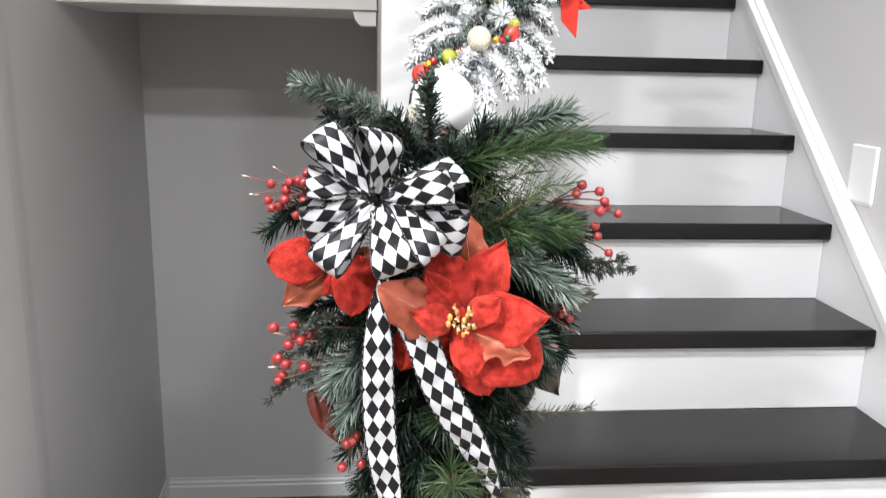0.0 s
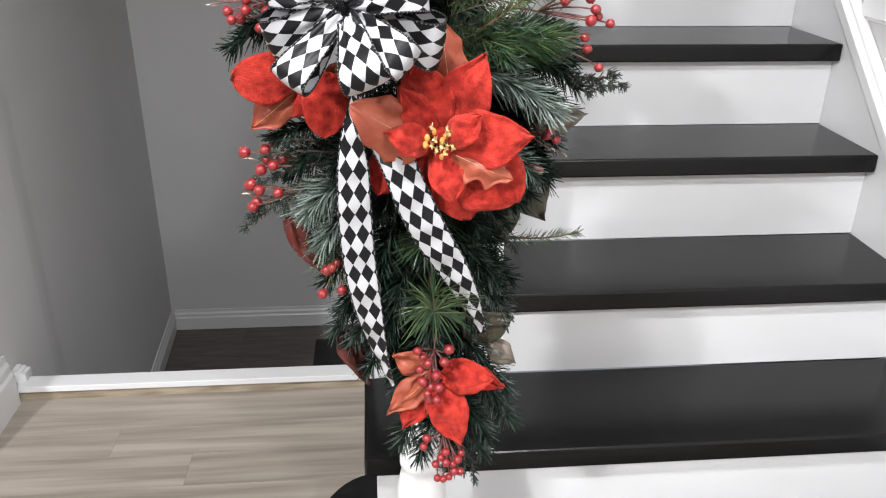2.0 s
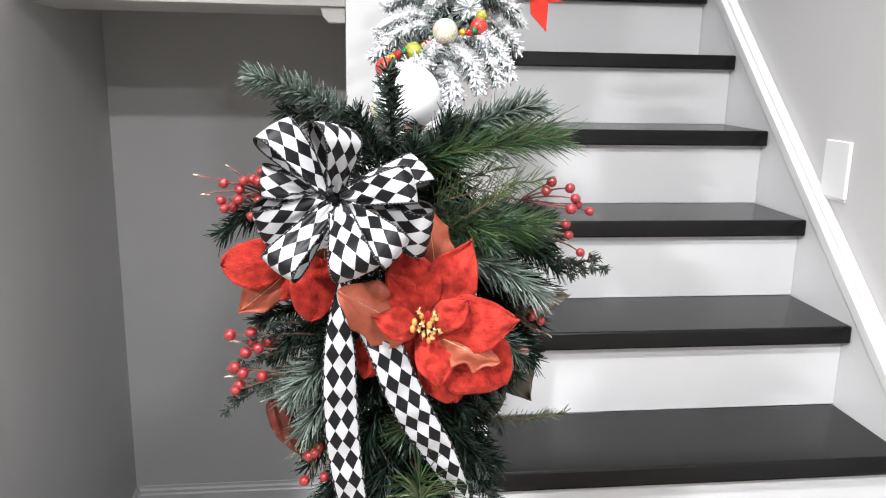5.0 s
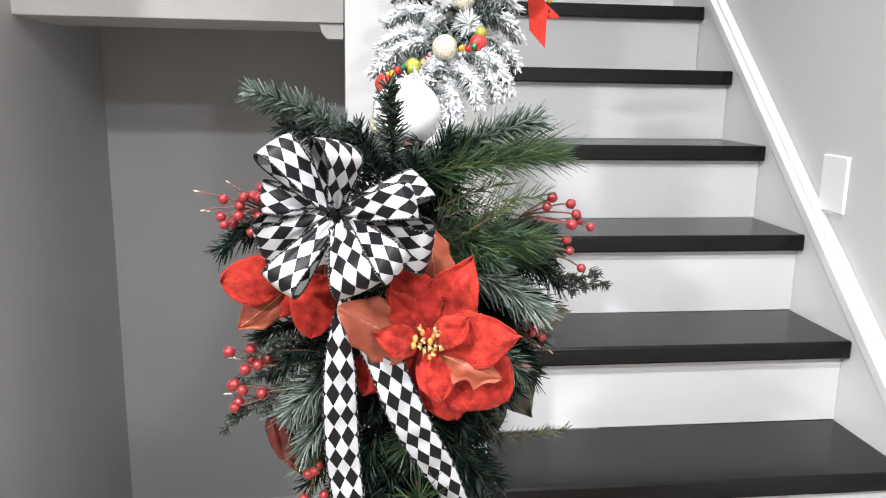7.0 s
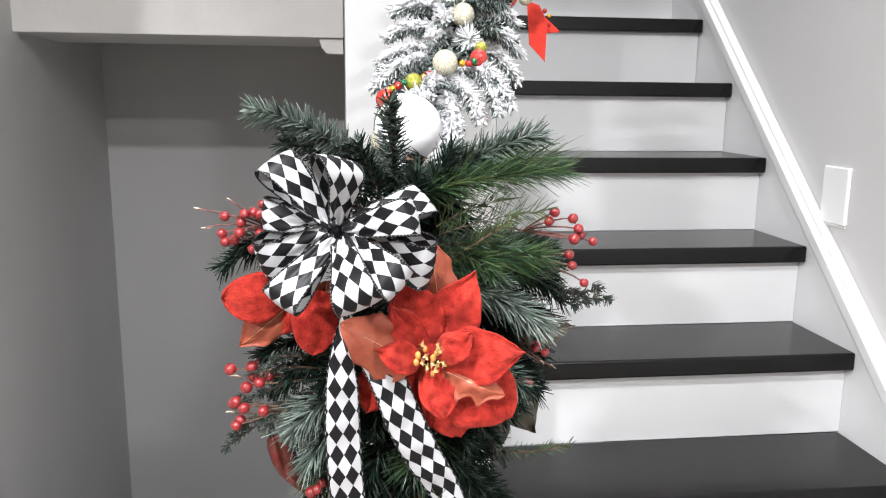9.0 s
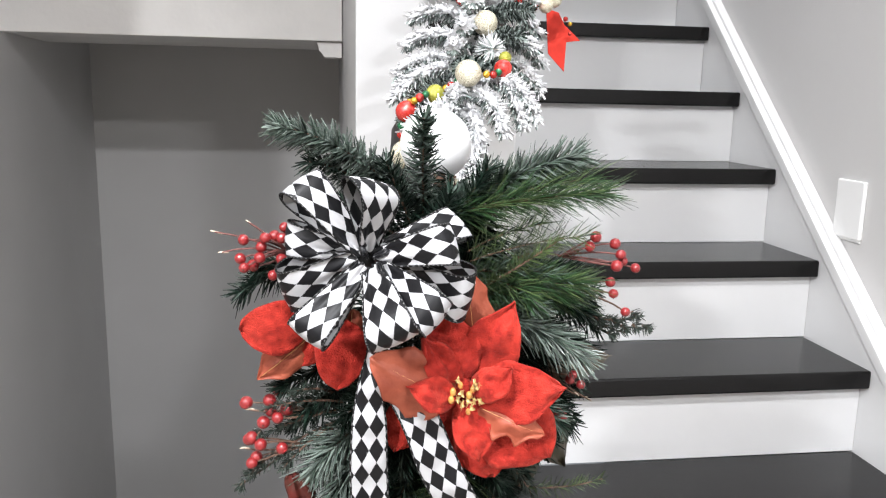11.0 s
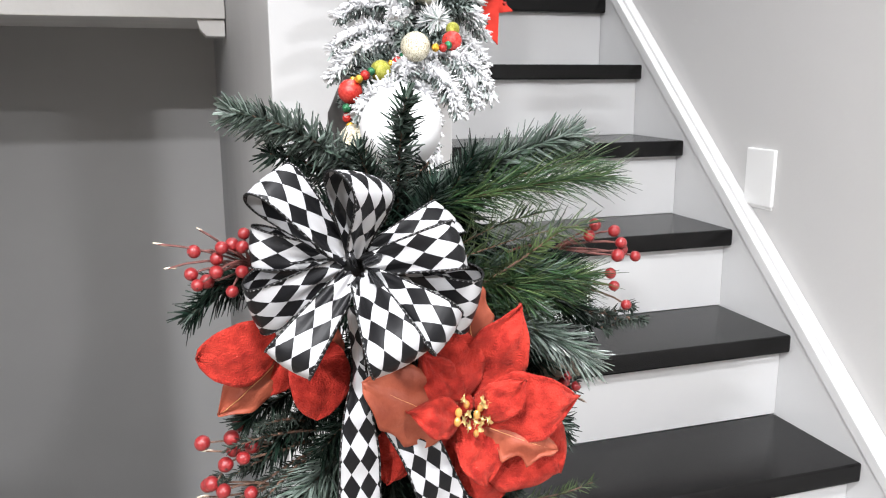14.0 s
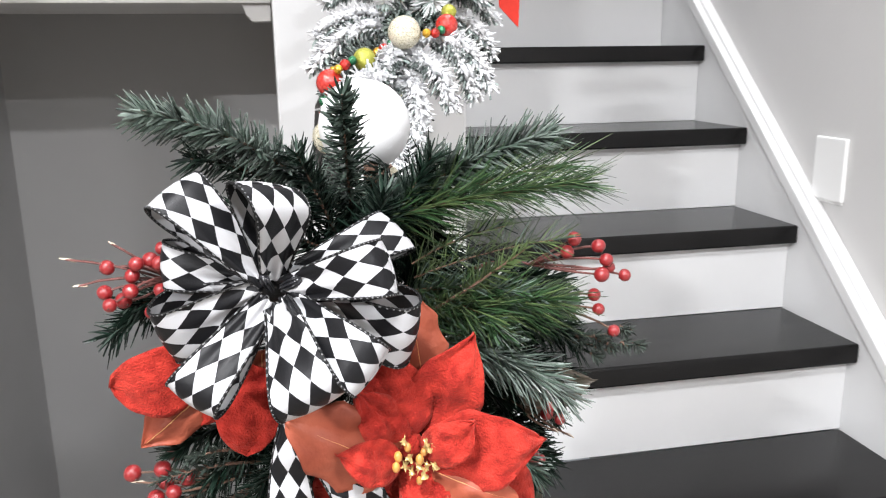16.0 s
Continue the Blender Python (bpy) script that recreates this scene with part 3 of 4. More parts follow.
# the gathered middle: narrow dark pleats
for angle, length, dx, dz, dy in ((24, 0.013, 0.004, 0.003, 0.002), (112, 0.010, -0.002, 0.002, 0.004), (-62, 0.016, 0.006, 0.001, -0.010)):
    d, side = across(angle), across(angle + 90)
    root = BOW + Vector((dx, dy, dz))
    tip = root + d * length + TOWARD * 0.002
    ob = bow_loop(root, tip - side * 0.0022, tip + side * 0.0030, 0.0025, bow, "knot_pleat", 0.7, 24)
    for slot in range(3):
        ob.data.materials[slot] = KNOT
ribbon_tail([(0.052, 0.850, 1.090), (0.055, 0.840, 1.042), (0.052, 0.834, 1.006), (0.052, 0.833, 0.972), (0.052, 0.836, 0.925), (0.055, 0.842, 0.865), (0.062, 0.846, 0.812), (0.071, 0.854, 0.760), (0.080, 0.860, 0.722), (0.089, 0.866, 0.694)], [0.010, 0.013, 0.023, 0.031, 0.034, 0.034, 0.031, 0.024, 0.017, 0.010], [55, 50, 26, 2, -5, 0, 8, 30, 45, 60], bow)
ribbon_tail([(0.056, 0.842, 1.050), (0.064, 0.832, 1.026), (0.078, 0.824, 1.006), (0.096, 0.818, 0.982), (0.111, 0.817, 0.944), (0.129, 0.821, 0.905), (0.150, 0.829, 0.867), (0.171, 0.836, 0.822), (0.188, 0.842, 0.776)], [0.012, 0.017, 0.024, 0.033, 0.036, 0.036, 0.034, 0.028, 0.013], [45, 35, 15, -10, -8, 4, 10, 28, 50], bow)


def petal(name, base, angle, length, width, lift, tip_drop, roll, mat, parent, fold=0.12, notch=0.0, vein=True, blunt=0.80, taper=0.5, crumple=1.0):
    """A velvet petal: a pointed leaf with a midrib fold that rises towards the room and droops at its tip."""
    base = Vector(base)
    d = across(angle)
    s0 = d.cross(TOWARD)
    r = radians(roll)
    s = s0 * math.cos(r) + TOWARD * math.sin(r)
    nn = TOWARD * math.cos(r) - s0 * math.sin(r)
    nu, nv = 14, 26
    bm = bmesh.new()
    grid = []
    seed = rng.uniform(0, 50)
    for j in range(nv + 1):
        t = j / nv
        prof = math.sin(math.pi * min(1, t ** blunt)) ** (0.52 + taper * t) if t > 0 else 0.0
        prof = max(prof, 0.10 * (1 - t))
        w = width / 2 * prof * (1 - notch * abs(math.sin(t * 3 * math.pi)) * (t > 0.2))
        rise = lift * math.sin(t * math.pi * 0.62) - tip_drop * t ** 2.5
        ragged = [1 + 0.13 * crumple * noise.noise((seed + 3, t * 4.2, 7 * k)) * min(1, 4 * t) for k in (0, 1)]
        line = []
        for i in range(nu + 1):
            u = (2 * i / nu - 1) * ragged[i > nu // 2]
            wave = crumple * (0.0085 * noise.noise((u * 1.4 + seed, t * 2.2, seed)) + 0.0027 * noise.noise((u * 3.4 + seed, t * 6, seed)) - 0.0024 * abs(noise.noise((u * 2.2 + 9, t * 3.5 + seed, seed))))
            p = base + d * (length * t) + s * (u * w) + nn * (rise - fold * abs(u) ** 1.3 * w + wave)
            line.append(bm.verts.new(p))
        grid.append(line)
    for a, b in zip(grid, grid[1:]):
        for i in range(nu):
            bm.faces.new((a[i], a[i + 1], b[i + 1], b[i]))
    rib = [grid[j][nu // 2].co.copy() + nn * 0.0005 for j in range(1, nv - 1)]
    bmesh.ops.remove_doubles(bm, verts=bm.verts, dist=1e-5)
    bmesh.ops.recalc_face_normals(bm, faces=bm.faces)
    bmesh.ops.solidify(bm, geom=bm.faces[:], thickness=0.0007)
    count = len(bm.faces)
    me = bpy.data.meshes.new(name)
    if vein:
        bm2 = tube(rib, [0.0005 * (1 - 0.6 * k / len(rib)) for k in range(len(rib))], 4)
        tmp = bpy.data.meshes.new("rib")
        bm2.to_mesh(tmp)
        bm2.free()
        bm.from_mesh(tmp)
        bpy.data.meshes.remove(tmp)
    bm.to_mesh(me)
    bm.free()
    me.polygons.foreach_set("material_index", [0] * count + [1] * (len(me.polygons) - count))
    me.polygons.foreach_set("use_smooth", [True] * len(me.polygons))
    return link_mesh(name, me, (mat, GOLDVEIN if mat is COPPER else mat), parent)


def flower_heart(c, parent, n=15, r=0.017):
    """Amber buds and spiky gold florets."""
    c = Vector(c)
    for i in range(n):
        a = 2.4 * i + rng.uniform(-0.4, 0.4)
        rad = r * math.sqrt((i + 0.5) / n)
        p = c + Vector((rad * math.cos(a), -0.004 - 0.005 * rng.random(), rad * math.sin(a)))
        amber = i % 3 == 0
        size = rng.uniform(0.0021, 0.0029) if amber else rng.uniform(0.0017, 0.0023)
        bm = ball((0, 0, 0), size, 10, 7, (1, 1, 1.4))
        for k, v in enumerate(bm.verts):
            if not amber:
                v.co *= rng.uniform(0.7, 2.1) if k % 3 == 0 else 0.75
            v.co += p + Vector((0, 0.003, 0))
        part("stamen", bm, AMBER if amber else GOLD, parent, "amber bud" if amber else "", smooth=amber)


# the large flower
C1 = Vector((0.135, 0.818, 1.008))
f1 = part("poinsettia", ball(C1 + Vector((0, 0.012, 0)), 0.010, 10, 8), VELVET, swag, "large red velvet poinsettia with gold stamens and copper leaves")
for x, dy, z, angle, length, width, lift, drop, roll, mat, blunt, taper in (
    (0.148, 0.026, 1.045, 98, 0.074, 0.046, 0.004, 0.002, 0, COPPER, 0.80, 0.5),
    (0.124, 0.002, 1.000, 150, 0.084, 0.068, 0.012, 0.004, -4, COPPER, 0.72, 0.15),
    (0.144, 0.014, 1.012, 65, 0.085, 0.054, 0.018, 0.002, 6, VELVET, 0.78, 0.5),
    (0.133, 0.012, 1.009, 105, 0.074, 0.054, 0.012, 0.006, 0, VELVET, 0.84, 0.2),
    (0.130, 0.006, 1.010, 126, 0.058, 0.034, 0.012, 0.004, -15, VELVET, 0.80, 0.5),
    (0.126, -0.008, 1.002, 162, 0.045, 0.032, 0.018, 0.010, -22, VELVET, 0.80, 0.4),
    (0.150, 0.000, 0.992, -24, 0.062, 0.050, 0.014, 0.002, 8, COPPER, 0.80, 0.2),
    (0.150, 0.014, 0.996, -40, 0.090, 0.078, 0.014, 0.006, 0, VELVET, 0.88, 0.05),
    (0.146, 0.022, 0.980, -71, 0.070, 0.054, 0.010, 0.006, 6, VELVET, 0.86, 0.1),
    (0.140, 0.004, 0.996, -80, 0.056, 0.042, 0.018, 0.008, 6, VELVET, 0.80, 0.5),
    (0.131, 0.020, 0.998, -91, 0.080, 0.050, 0.008, 0.006, 0, VELVET, 0.82, 0.2),
    (0.108, 0.026, 1.002, -118, 0.070, 0.048, 0.004, 0.006, 0, VELVET, 0.84, 0.1),
    (0.144, 0.004, 1.004, 3, 0.083, 0.056, 0.024, 0.010, 10, VELVET, 0.78, 0.5),
    (0.143, -0.003, 1.004, 38, 0.044, 0.031, 0.022, 0.004, 18, VELVET, 0.80, 0.4),
):
    petal("petal", (x, C1.y + dy, z), angle, length, width, lift * 1.1, drop * 1.3, roll, mat, f1, vein=(mat is COPPER), notch=(0.46 if length == 0.062 else 0.18) if mat is COPPER else 0.0, blunt=blunt, taper=taper, crumple=0.6 if mat is COPPER else 0.95)
flower_heart(C1 + Vector((0.000, -0.010, 0.001)), f1, 17, 0.016)

# the flower half under the bow
C2 = Vector((0.006, 0.872, 1.045))
f2 = part("poinsettia", ball(C2, 0.009, 10, 8), VELVET, swag, "red velvet poinsettia half hidden under the bow")
for dx, dy, dz, angle, length, width, lift, drop, roll, mat in (
    (-0.010, 0.012, -0.006, -141, 0.060, 0.040, 0.006, 0.004, 0, COPPER),
    (-0.008, 0.004, 0.012, -179, 0.062, 0.054, 0.018, 0.010, 8, VELVET),
    (0.025, -0.004, 0.016, -97, 0.064, 0.048, 0.014, 0.004, 0, VELVET),
    (0.032, 0.004, 0.024, -93, 0.050, 0.028, 0.004, 0.002, 0, COPPER),
    (-0.002, 0.016, 0.004, -112, 0.040, 0.036, 0.006, 0.004, 0, VELVET),
):
    petal("petal", C2 + Vector((dx, dy, dz)), angle, length, width, lift, drop, roll, mat, f2, vein=(mat is COPPER), notch=0.08 if mat is COPPER else 0.0, blunt=0.86, taper=0.5 if mat is COPPER else 0.0, crumple=0.5)

# the flower at the foot
C3 = Vector((0.138, 0.868, 0.703))
f3 = part("poinsettia", ball(C3, 0.009, 10, 8), VELVET, swag, "small red velvet poinsettia with copper leaves at the swag's foot")
for dx, dy, dz, angle, length, width, lift, drop, roll, mat in (
    (-0.006, 0.006, 0.006, 148, 0.050, 0.034, 0.010, 0.002, 0, COPPER),
    (-0.010, 0.002, -0.004, -140, 0.060, 0.036, 0.014, 0.002, 0, COPPER),
    (0.008, 0.000, 0.004, -4, 0.062, 0.046, 0.026, 0.012, 14, VELVET),
    (0.012, 0.010, 0.008, -20, 0.078, 0.044, 0.014, 0.006, -12, VELVET),
    (0.004, -0.004, -0.008, -70, 0.078, 0.048, 0.024, 0.004, 0, VELVET),
    (-0.008, 0.006, -0.010, -116, 0.070, 0.042, 0.012, 0.004, 0, VELVET),
):
    petal("petal", C3 + Vector((dx, dy, dz)), angle, length, width, lift, drop, roll, mat, f3, vein=(mat is COPPER), blunt=0.72)


BERRY_MESH = {}


def berry(p, r, parent):
    me = BERRY_MESH.get("berry")
    if me is None:
        bm = ball((0, 0, 0), 1.0, 14, 9, (1, 1, 0.94))
        n = len(bm.faces)
        tmp = bpy.data.meshes.new("t")
        end = ball((0, 0, -0.95), 0.16, 6, 4, (1, 1, 0.9))
        end.to_mesh(tmp)
        end.free()
        bm.from_mesh(tmp)
        me = bpy.data.meshes.new("berry")
        bm.to_mesh(me)
        bm.free()
        me.materials.append(BERRY)
        me.materials.append(BERRYEND)
        me.polygons.foreach_set("material_index", [0] * n + [1] * (len(me.polygons) - n))
        me.polygons.foreach_set("use_smooth", [True] * len(me.polygons))
        BERRY_MESH["berry"] = me
    ob = new("berry", me)
    ob.parent = parent
    ob.matrix_basis = Matrix.LocRotScale(p, Euler((rng.uniform(-1.6, 1.6), rng.uniform(-1, 1), rng.uniform(0, 6))), (r, r, r))
    return ob


def berry_pick(root, spots, label, mat=REDTWIG, r=0.0053, tips=()):
    """A forked twig from root with a berry at each spot; tips are bare twig ends."""
    root = Vector(root)
    centre = sum((Vector(s) for s in spots), Vector()) / len(spots)
    fork = root.lerp(centre, 0.45)
    bm = tube(bend(root, fork, (0, 0, 0.004), 5), [0.0013, 0.0012, 0.0011, 0.001, 0.001], 5)
    pick = part("berry_pick", bm, mat, swag, label)
    for s in list(spots) + list(tips):
        part("twig", tube(bend(fork, s, (rng.uniform(-0.004, 0.004), -0.003, rng.uniform(-0.004, 0.006)), 5), [0.0011, 0.0010, 0.0010, 0.0009, 0.0008], 5), mat, pick)
    for s in tips:
        e = Vector(s)
        part("twig_tip", tube(bend(e - (e - fork) * 0.10, e + (e - fork) * 0.05, (0, 0, 0.0004), 4), [0.0008, 0.0010, 0.0008, 0.0004], 5), BARETIP, pick)
    for s in spots:
        berry(s, r * rng.uniform(0.88, 1.12), pick)
    return pick


def near(c, offsets, k=1.0):
    c = Vector(c)
    return [c + Vector(o) * k for o in offsets]


berry_pick((0.0, 0.90, 1.115), [(-0.023, 0.88, 1.146), (-0.04, 0.876, 1.137), (-0.032, 0.884, 1.137), (-0.025, 0.874, 1.137), (-0.06, 0.883, 1.134), (-0.044, 0.88, 1.128), (-0.045, 0.874, 1.119), (-0.063, 0.882, 1.117), (-0.059, 0.874, 1.11), (-0.052, 0.884, 1.11), (-0.026, 0.878, 1.117), (-0.034, 0.882, 1.101)], "twig with red berries beside the bow", tips=[(-0.085, 0.88, 1.142), (-0.079, 0.88, 1.123), (-0.055, 0.88, 1.151)])
berry_pick((0.03, 0.92, 0.945), [(-0.064, 0.908, 0.968), (-0.033, 0.918, 0.976), (-0.041, 0.900, 0.973), (-0.040, 0.902, 0.961), (-0.033, 0.889, 0.959), (-0.047, 0.896, 0.952), (-0.025, 0.905, 0.961)], "twig with red berries on the swag's edge", TWIG, 0.0061, tips=[(-0.062, 0.905, 0.962)])
berry_pick((0.03, 0.925, 0.915), [(-0.059, 0.902, 0.934), (-0.062, 0.906, 0.931), (-0.050, 0.894, 0.930), (-0.055, 0.902, 0.914), (-0.059, 0.897, 0.910), (-0.029, 0.882, 0.931)], "twig with red berries on the swag's edge", TWIG, 0.0061, tips=[(-0.068, 0.905, 0.922)])
berry_pick((0.03, 0.93, 0.85), [(0.0125, 0.870, 0.8155), (0.034, 0.868, 0.820), (0.024, 0.872, 0.846), (0.018, 0.874, 0.842), (0.029, 0.880, 0.848)], "twig with red berries low on the swag", TWIG, 0.0058)
berry_pick((0.20, 0.90, 1.112), [(0.267, 0.868, 1.138), (0.261, 0.866, 1.129), (0.287, 0.870, 1.131), (0.292, 0.866, 1.121), (0.287, 0.862, 1.111), (0.296, 0.870, 1.114), (0.309, 0.870, 1.107)], "forked twig with red berries reaching out of the swag")
berry_pick((0.22, 0.91, 1.08), [(0.284, 0.868, 1.094), (0.287, 0.866, 1.083), (0.301, 0.868, 1.064)], "twig with red berries reaching out of the swag", TWIG)
berry_pick((0.22, 0.93, 0.99), [(0.260, 0.902, 0.984), (0.271, 0.900, 0.979), (0.264, 0.905, 0.988)], "short twig with dark red berries", TWIG, tips=[(0.270, 0.905, 0.966), (0.283, 0.905, 0.960)])
berry_pick((0.21, 0.95, 0.96), [(0.254, 0.90, 0.945), (0.248, 0.90, 0.949)], "short twig with dark red berries", TWIG)
berry_pick((0.140, 0.87, 0.765), [(0.132 + 0.011 * math.cos(2.3 * i) * (0.5 + 0.12 * i), 0.832 + 0.005 * (i % 3), 0.727 + 0.0055 * (i - 6)) for i in range(-1, 13)], "hanging cluster of glossy red berries", REDTWIG, 0.0055)
berry_pick((0.150, 0.88, 0.655), near((0, 0, -0.010), [(0.128, 0.855, 0.632), (0.124, 0.852, 0.622), (0.144, 0.842, 0.613), (0.138, 0.842, 0.603), (0.150, 0.838, 0.608), (0.158, 0.842, 0.602), (0.165, 0.845, 0.606), (0.160, 0.838, 0.594), (0.168, 0.842, 0.590), (0.140, 0.838, 0.585), (0.147, 0.836, 0.585), (0.154, 0.838, 0.586), (0.150, 0.845, 0.618), (0.170, 0.85, 0.612)]), "hanging cluster of glossy red berries", REDTWIG, 0.0053)

# leaves
DULLLEAF = material("dull_grey_brown_leaf", (0.11, 0.085, 0.065), 0.5, colour2=(0.05, 0.045, 0.03), scale=60)
for base, angle, length, width, lift, drop, roll, mat, label in (
    ((-0.022, 0.896, 0.897), -66, 0.068, 0.027, 0.010, -0.006, 22, DRYLEAF, "curled rusty brown leaf"),
    ((0.030, 0.925, 0.735), -82, 0.072, 0.036, 0.016, -0.012, 50, DRYLEAF, "curled rusty brown leaf"),
    ((0.240, 0.918, 0.994), 8, 0.066, 0.040, 0.008, 0.006, 12, DULLLEAF, "dull brown magnolia leaf"),
    ((0.240, 0.960, 0.925), -60, 0.075, 0.050, 0.010, 0.010, 10, GREENLEAF, "dark glossy leaf"),
    ((0.215, 0.945, 0.915), -85, 0.080, 0.050, 0.010, 0.010, -10, GREENLEAF, "dark glossy leaf"),
    ((0.175, 0.905, 0.735), 20, 0.065, 0.046, 0.010, 0.010, 0, GREENLEAF, "grey green leaf behind the small flower"),
    ((0.205, 0.905, 0.722), -40, 0.044, 0.030, 0.012, 0.012, 35, DULLLEAF, "torn dull brown leaf"),
):
    petal("leaf", base, angle, length, width, lift, drop, roll, mat, swag, vein=False, fold=0.25)["label"] = label

# main stem and branches
part("stem", tube([(0.13, 0.965, 1.20), (0.125, 0.962, 1.05), (0.125, 0.955, 0.88), (0.14, 0.945, 0.72), (0.17, 0.93, 0.58)], [0.006, 0.007, 0.006, 0.005, 0.003], 7), TWIG, swag)


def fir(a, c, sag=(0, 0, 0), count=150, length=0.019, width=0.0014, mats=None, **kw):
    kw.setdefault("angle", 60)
    return frond("fir_branch", bend(a, c, sag, 9), mats or (TWIG, FIR, FIRSHADE), int(count * 1.75), length * 1.0, width * 1.45, swag, **kw)


def pine(a, c, sag=(0, 0, 0), count=150, length=0.050, width=0.0010, mats=None, **kw):
    kw.setdefault("angle", 44)
    kw.setdefault("jitter", 0.45)
    return frond("pine_branch", bend(a, c, sag, 9), mats or (TWIG, PINE, PINEYEL), int(count * 1.75), length * 0.92, width * 0.95, swag, **kw)


def cedar(a, c, sag=(0, 0, 0), count=70, **kw):
    return frond("cedar_sprig", bend(a, c, sag, 7), (TWIG, CEDAR), int(count * 1.4), 0.0085, 0.0018, swag, angle=62, **kw)


# top spray
fir((0.100, 0.950, 1.155), (-0.028, 0.868, 1.237), (0, -0.01, 0.016), 420, 0.022, 0.0017, mats=(TWIG, FIRFROST, FIRGREY))
fir((0.085, 0.950, 1.150), (0.000, 0.885, 1.205), (0, 0, 0.010), 160, 0.020)
fir((0.112, 0.935, 1.120), (0.101, 0.864, 1.246), (0.000, 0.012, 0.004), 230, 0.019, 0.0016, mats=(TWIG, FIRGREY, FIR))
fir((0.120, 0.935, 1.140), (0.250, 0.880, 1.214), (0, 0, 0.010), 320, 0.026, 0.0016, mats=(TWIG, FIRFROST, FIRGREY))
fir((0.120, 0.940, 1.125), (0.225, 0.900, 1.198), (0, 0, 0.010), 220, 0.024)
fir((0.115, 0.935, 1.110), (0.165, 0.890, 1.200), (0, -0.01, 0), 160, 0.024)
fir((0.110, 0.930, 1.110), (0.070, 0.900, 1.205), (0, 0, 0), 150, 0.022)
fir((0.115, 0.935, 1.105), (0.130, 0.885, 1.175), (0, -0.01, 0), 150, 0.026)
fir((0.115, 0.940, 1.110), (0.030, 0.900, 1.165), (0, 0, 0), 150, 0.024)
pine((0.130, 0.900, 1.154), (0.270, 0.862, 1.180), (0, 0, 0.004), 300, 0.035, mats=(TWIG, PINE, PINEYEL))
pine((0.150, 0.905, 1.155), (0.262, 0.875, 1.192), (0, 0, 0.006), 120, 0.042)
pine((0.145, 0.890, 1.072), (0.246, 0.852, 1.098), (0, 0, 0.004), 260, 0.036, mats=(TWIG, PINE, PINEYEL))
pine((0.160, 0.905, 1.075), (0.252, 0.880, 1.082), (0, 0, 0), 170, 0.038)
fir((0.145, 0.890, 1.075), (0.225, 0.850, 1.138), (0, -0.006, 0), 90, 0.014, 0.0012, mats=(TWIG, PINEYEL))
pine((0.140, 0.905, 1.085), (0.200, 0.855, 1.085), (0, 0, 0.01), 130, 0.038)
for a, c in (((0.150, 0.890, 1.100), (0.235, 0.858, 1.100)), ((0.150, 0.890, 1.085), (0.215, 0.855, 1.070)), ((0.170, 0.900, 1.090), (0.272, 0.885, 1.082))):
    fir(a, c, (0, -0.004, 0.006), 110, 0.018, 0.0012, mats=(TWIG, FIRGREY, PINE))
fir((0.150, 0.885, 1.112), (0.255, 0.862, 1.140), (0, 0, 0.004), 60, 0.024, 0.0009, mats=(TWIG, PINEYEL, FIRGREY), stem=0.0007)
fir((0.150, 0.895, 1.120), (0.215, 0.870, 1.150), (0, 0, 0.004), 50, 0.022, 0.0009, mats=(TWIG, PINEYEL, FIR), stem=0.0007)
# flank beside the large flower
fir((0.168, 0.890, 1.060), (0.252, 0.850, 1.026), (0, -0.004, 0.008), 230, 0.031, 0.0013, mats=(TWIG, FIRFROST, FIRGREY), angle=42)
fir((0.195, 0.900, 0.985), (0.242, 0.872, 0.948), (0, -0.004, 0.004), 130, 0.022, 0.0013, mats=(TWIG, FIRGREY, FIR))
fir((0.160, 0.935, 1.075), (0.278, 0.910, 1.050), (0, 0, 0.008), 220, 0.024)
fir((0.170, 0.945, 1.090), (0.282, 0.935, 1.085), (0, 0, 0.006), 220, 0.024)
fir((0.165, 0.945, 1.020), (0.268, 0.935, 0.990), (0, 0, 0.006), 200, 0.024)
fir((0.160, 0.945, 0.985), (0.258, 0.930, 0.955), (0, 0, 0.004), 180, 0.022)
fir((0.150, 0.945, 0.950), (0.240, 0.930, 0.895), (0, 0, 0.004), 180, 0.022)
cedar((0.25, 0.93, 1.06), (0.318, 0.915, 1.040), (0, 0, -0.004), 60)
cedar((0.27, 0.925, 1.05), (0.338, 0.915, 1.046), (0, 0, -0.006), 60)
cedar((0.28, 0.925, 1.045), (0.322, 0.915, 1.028), (0, 0, -0.002), 40)
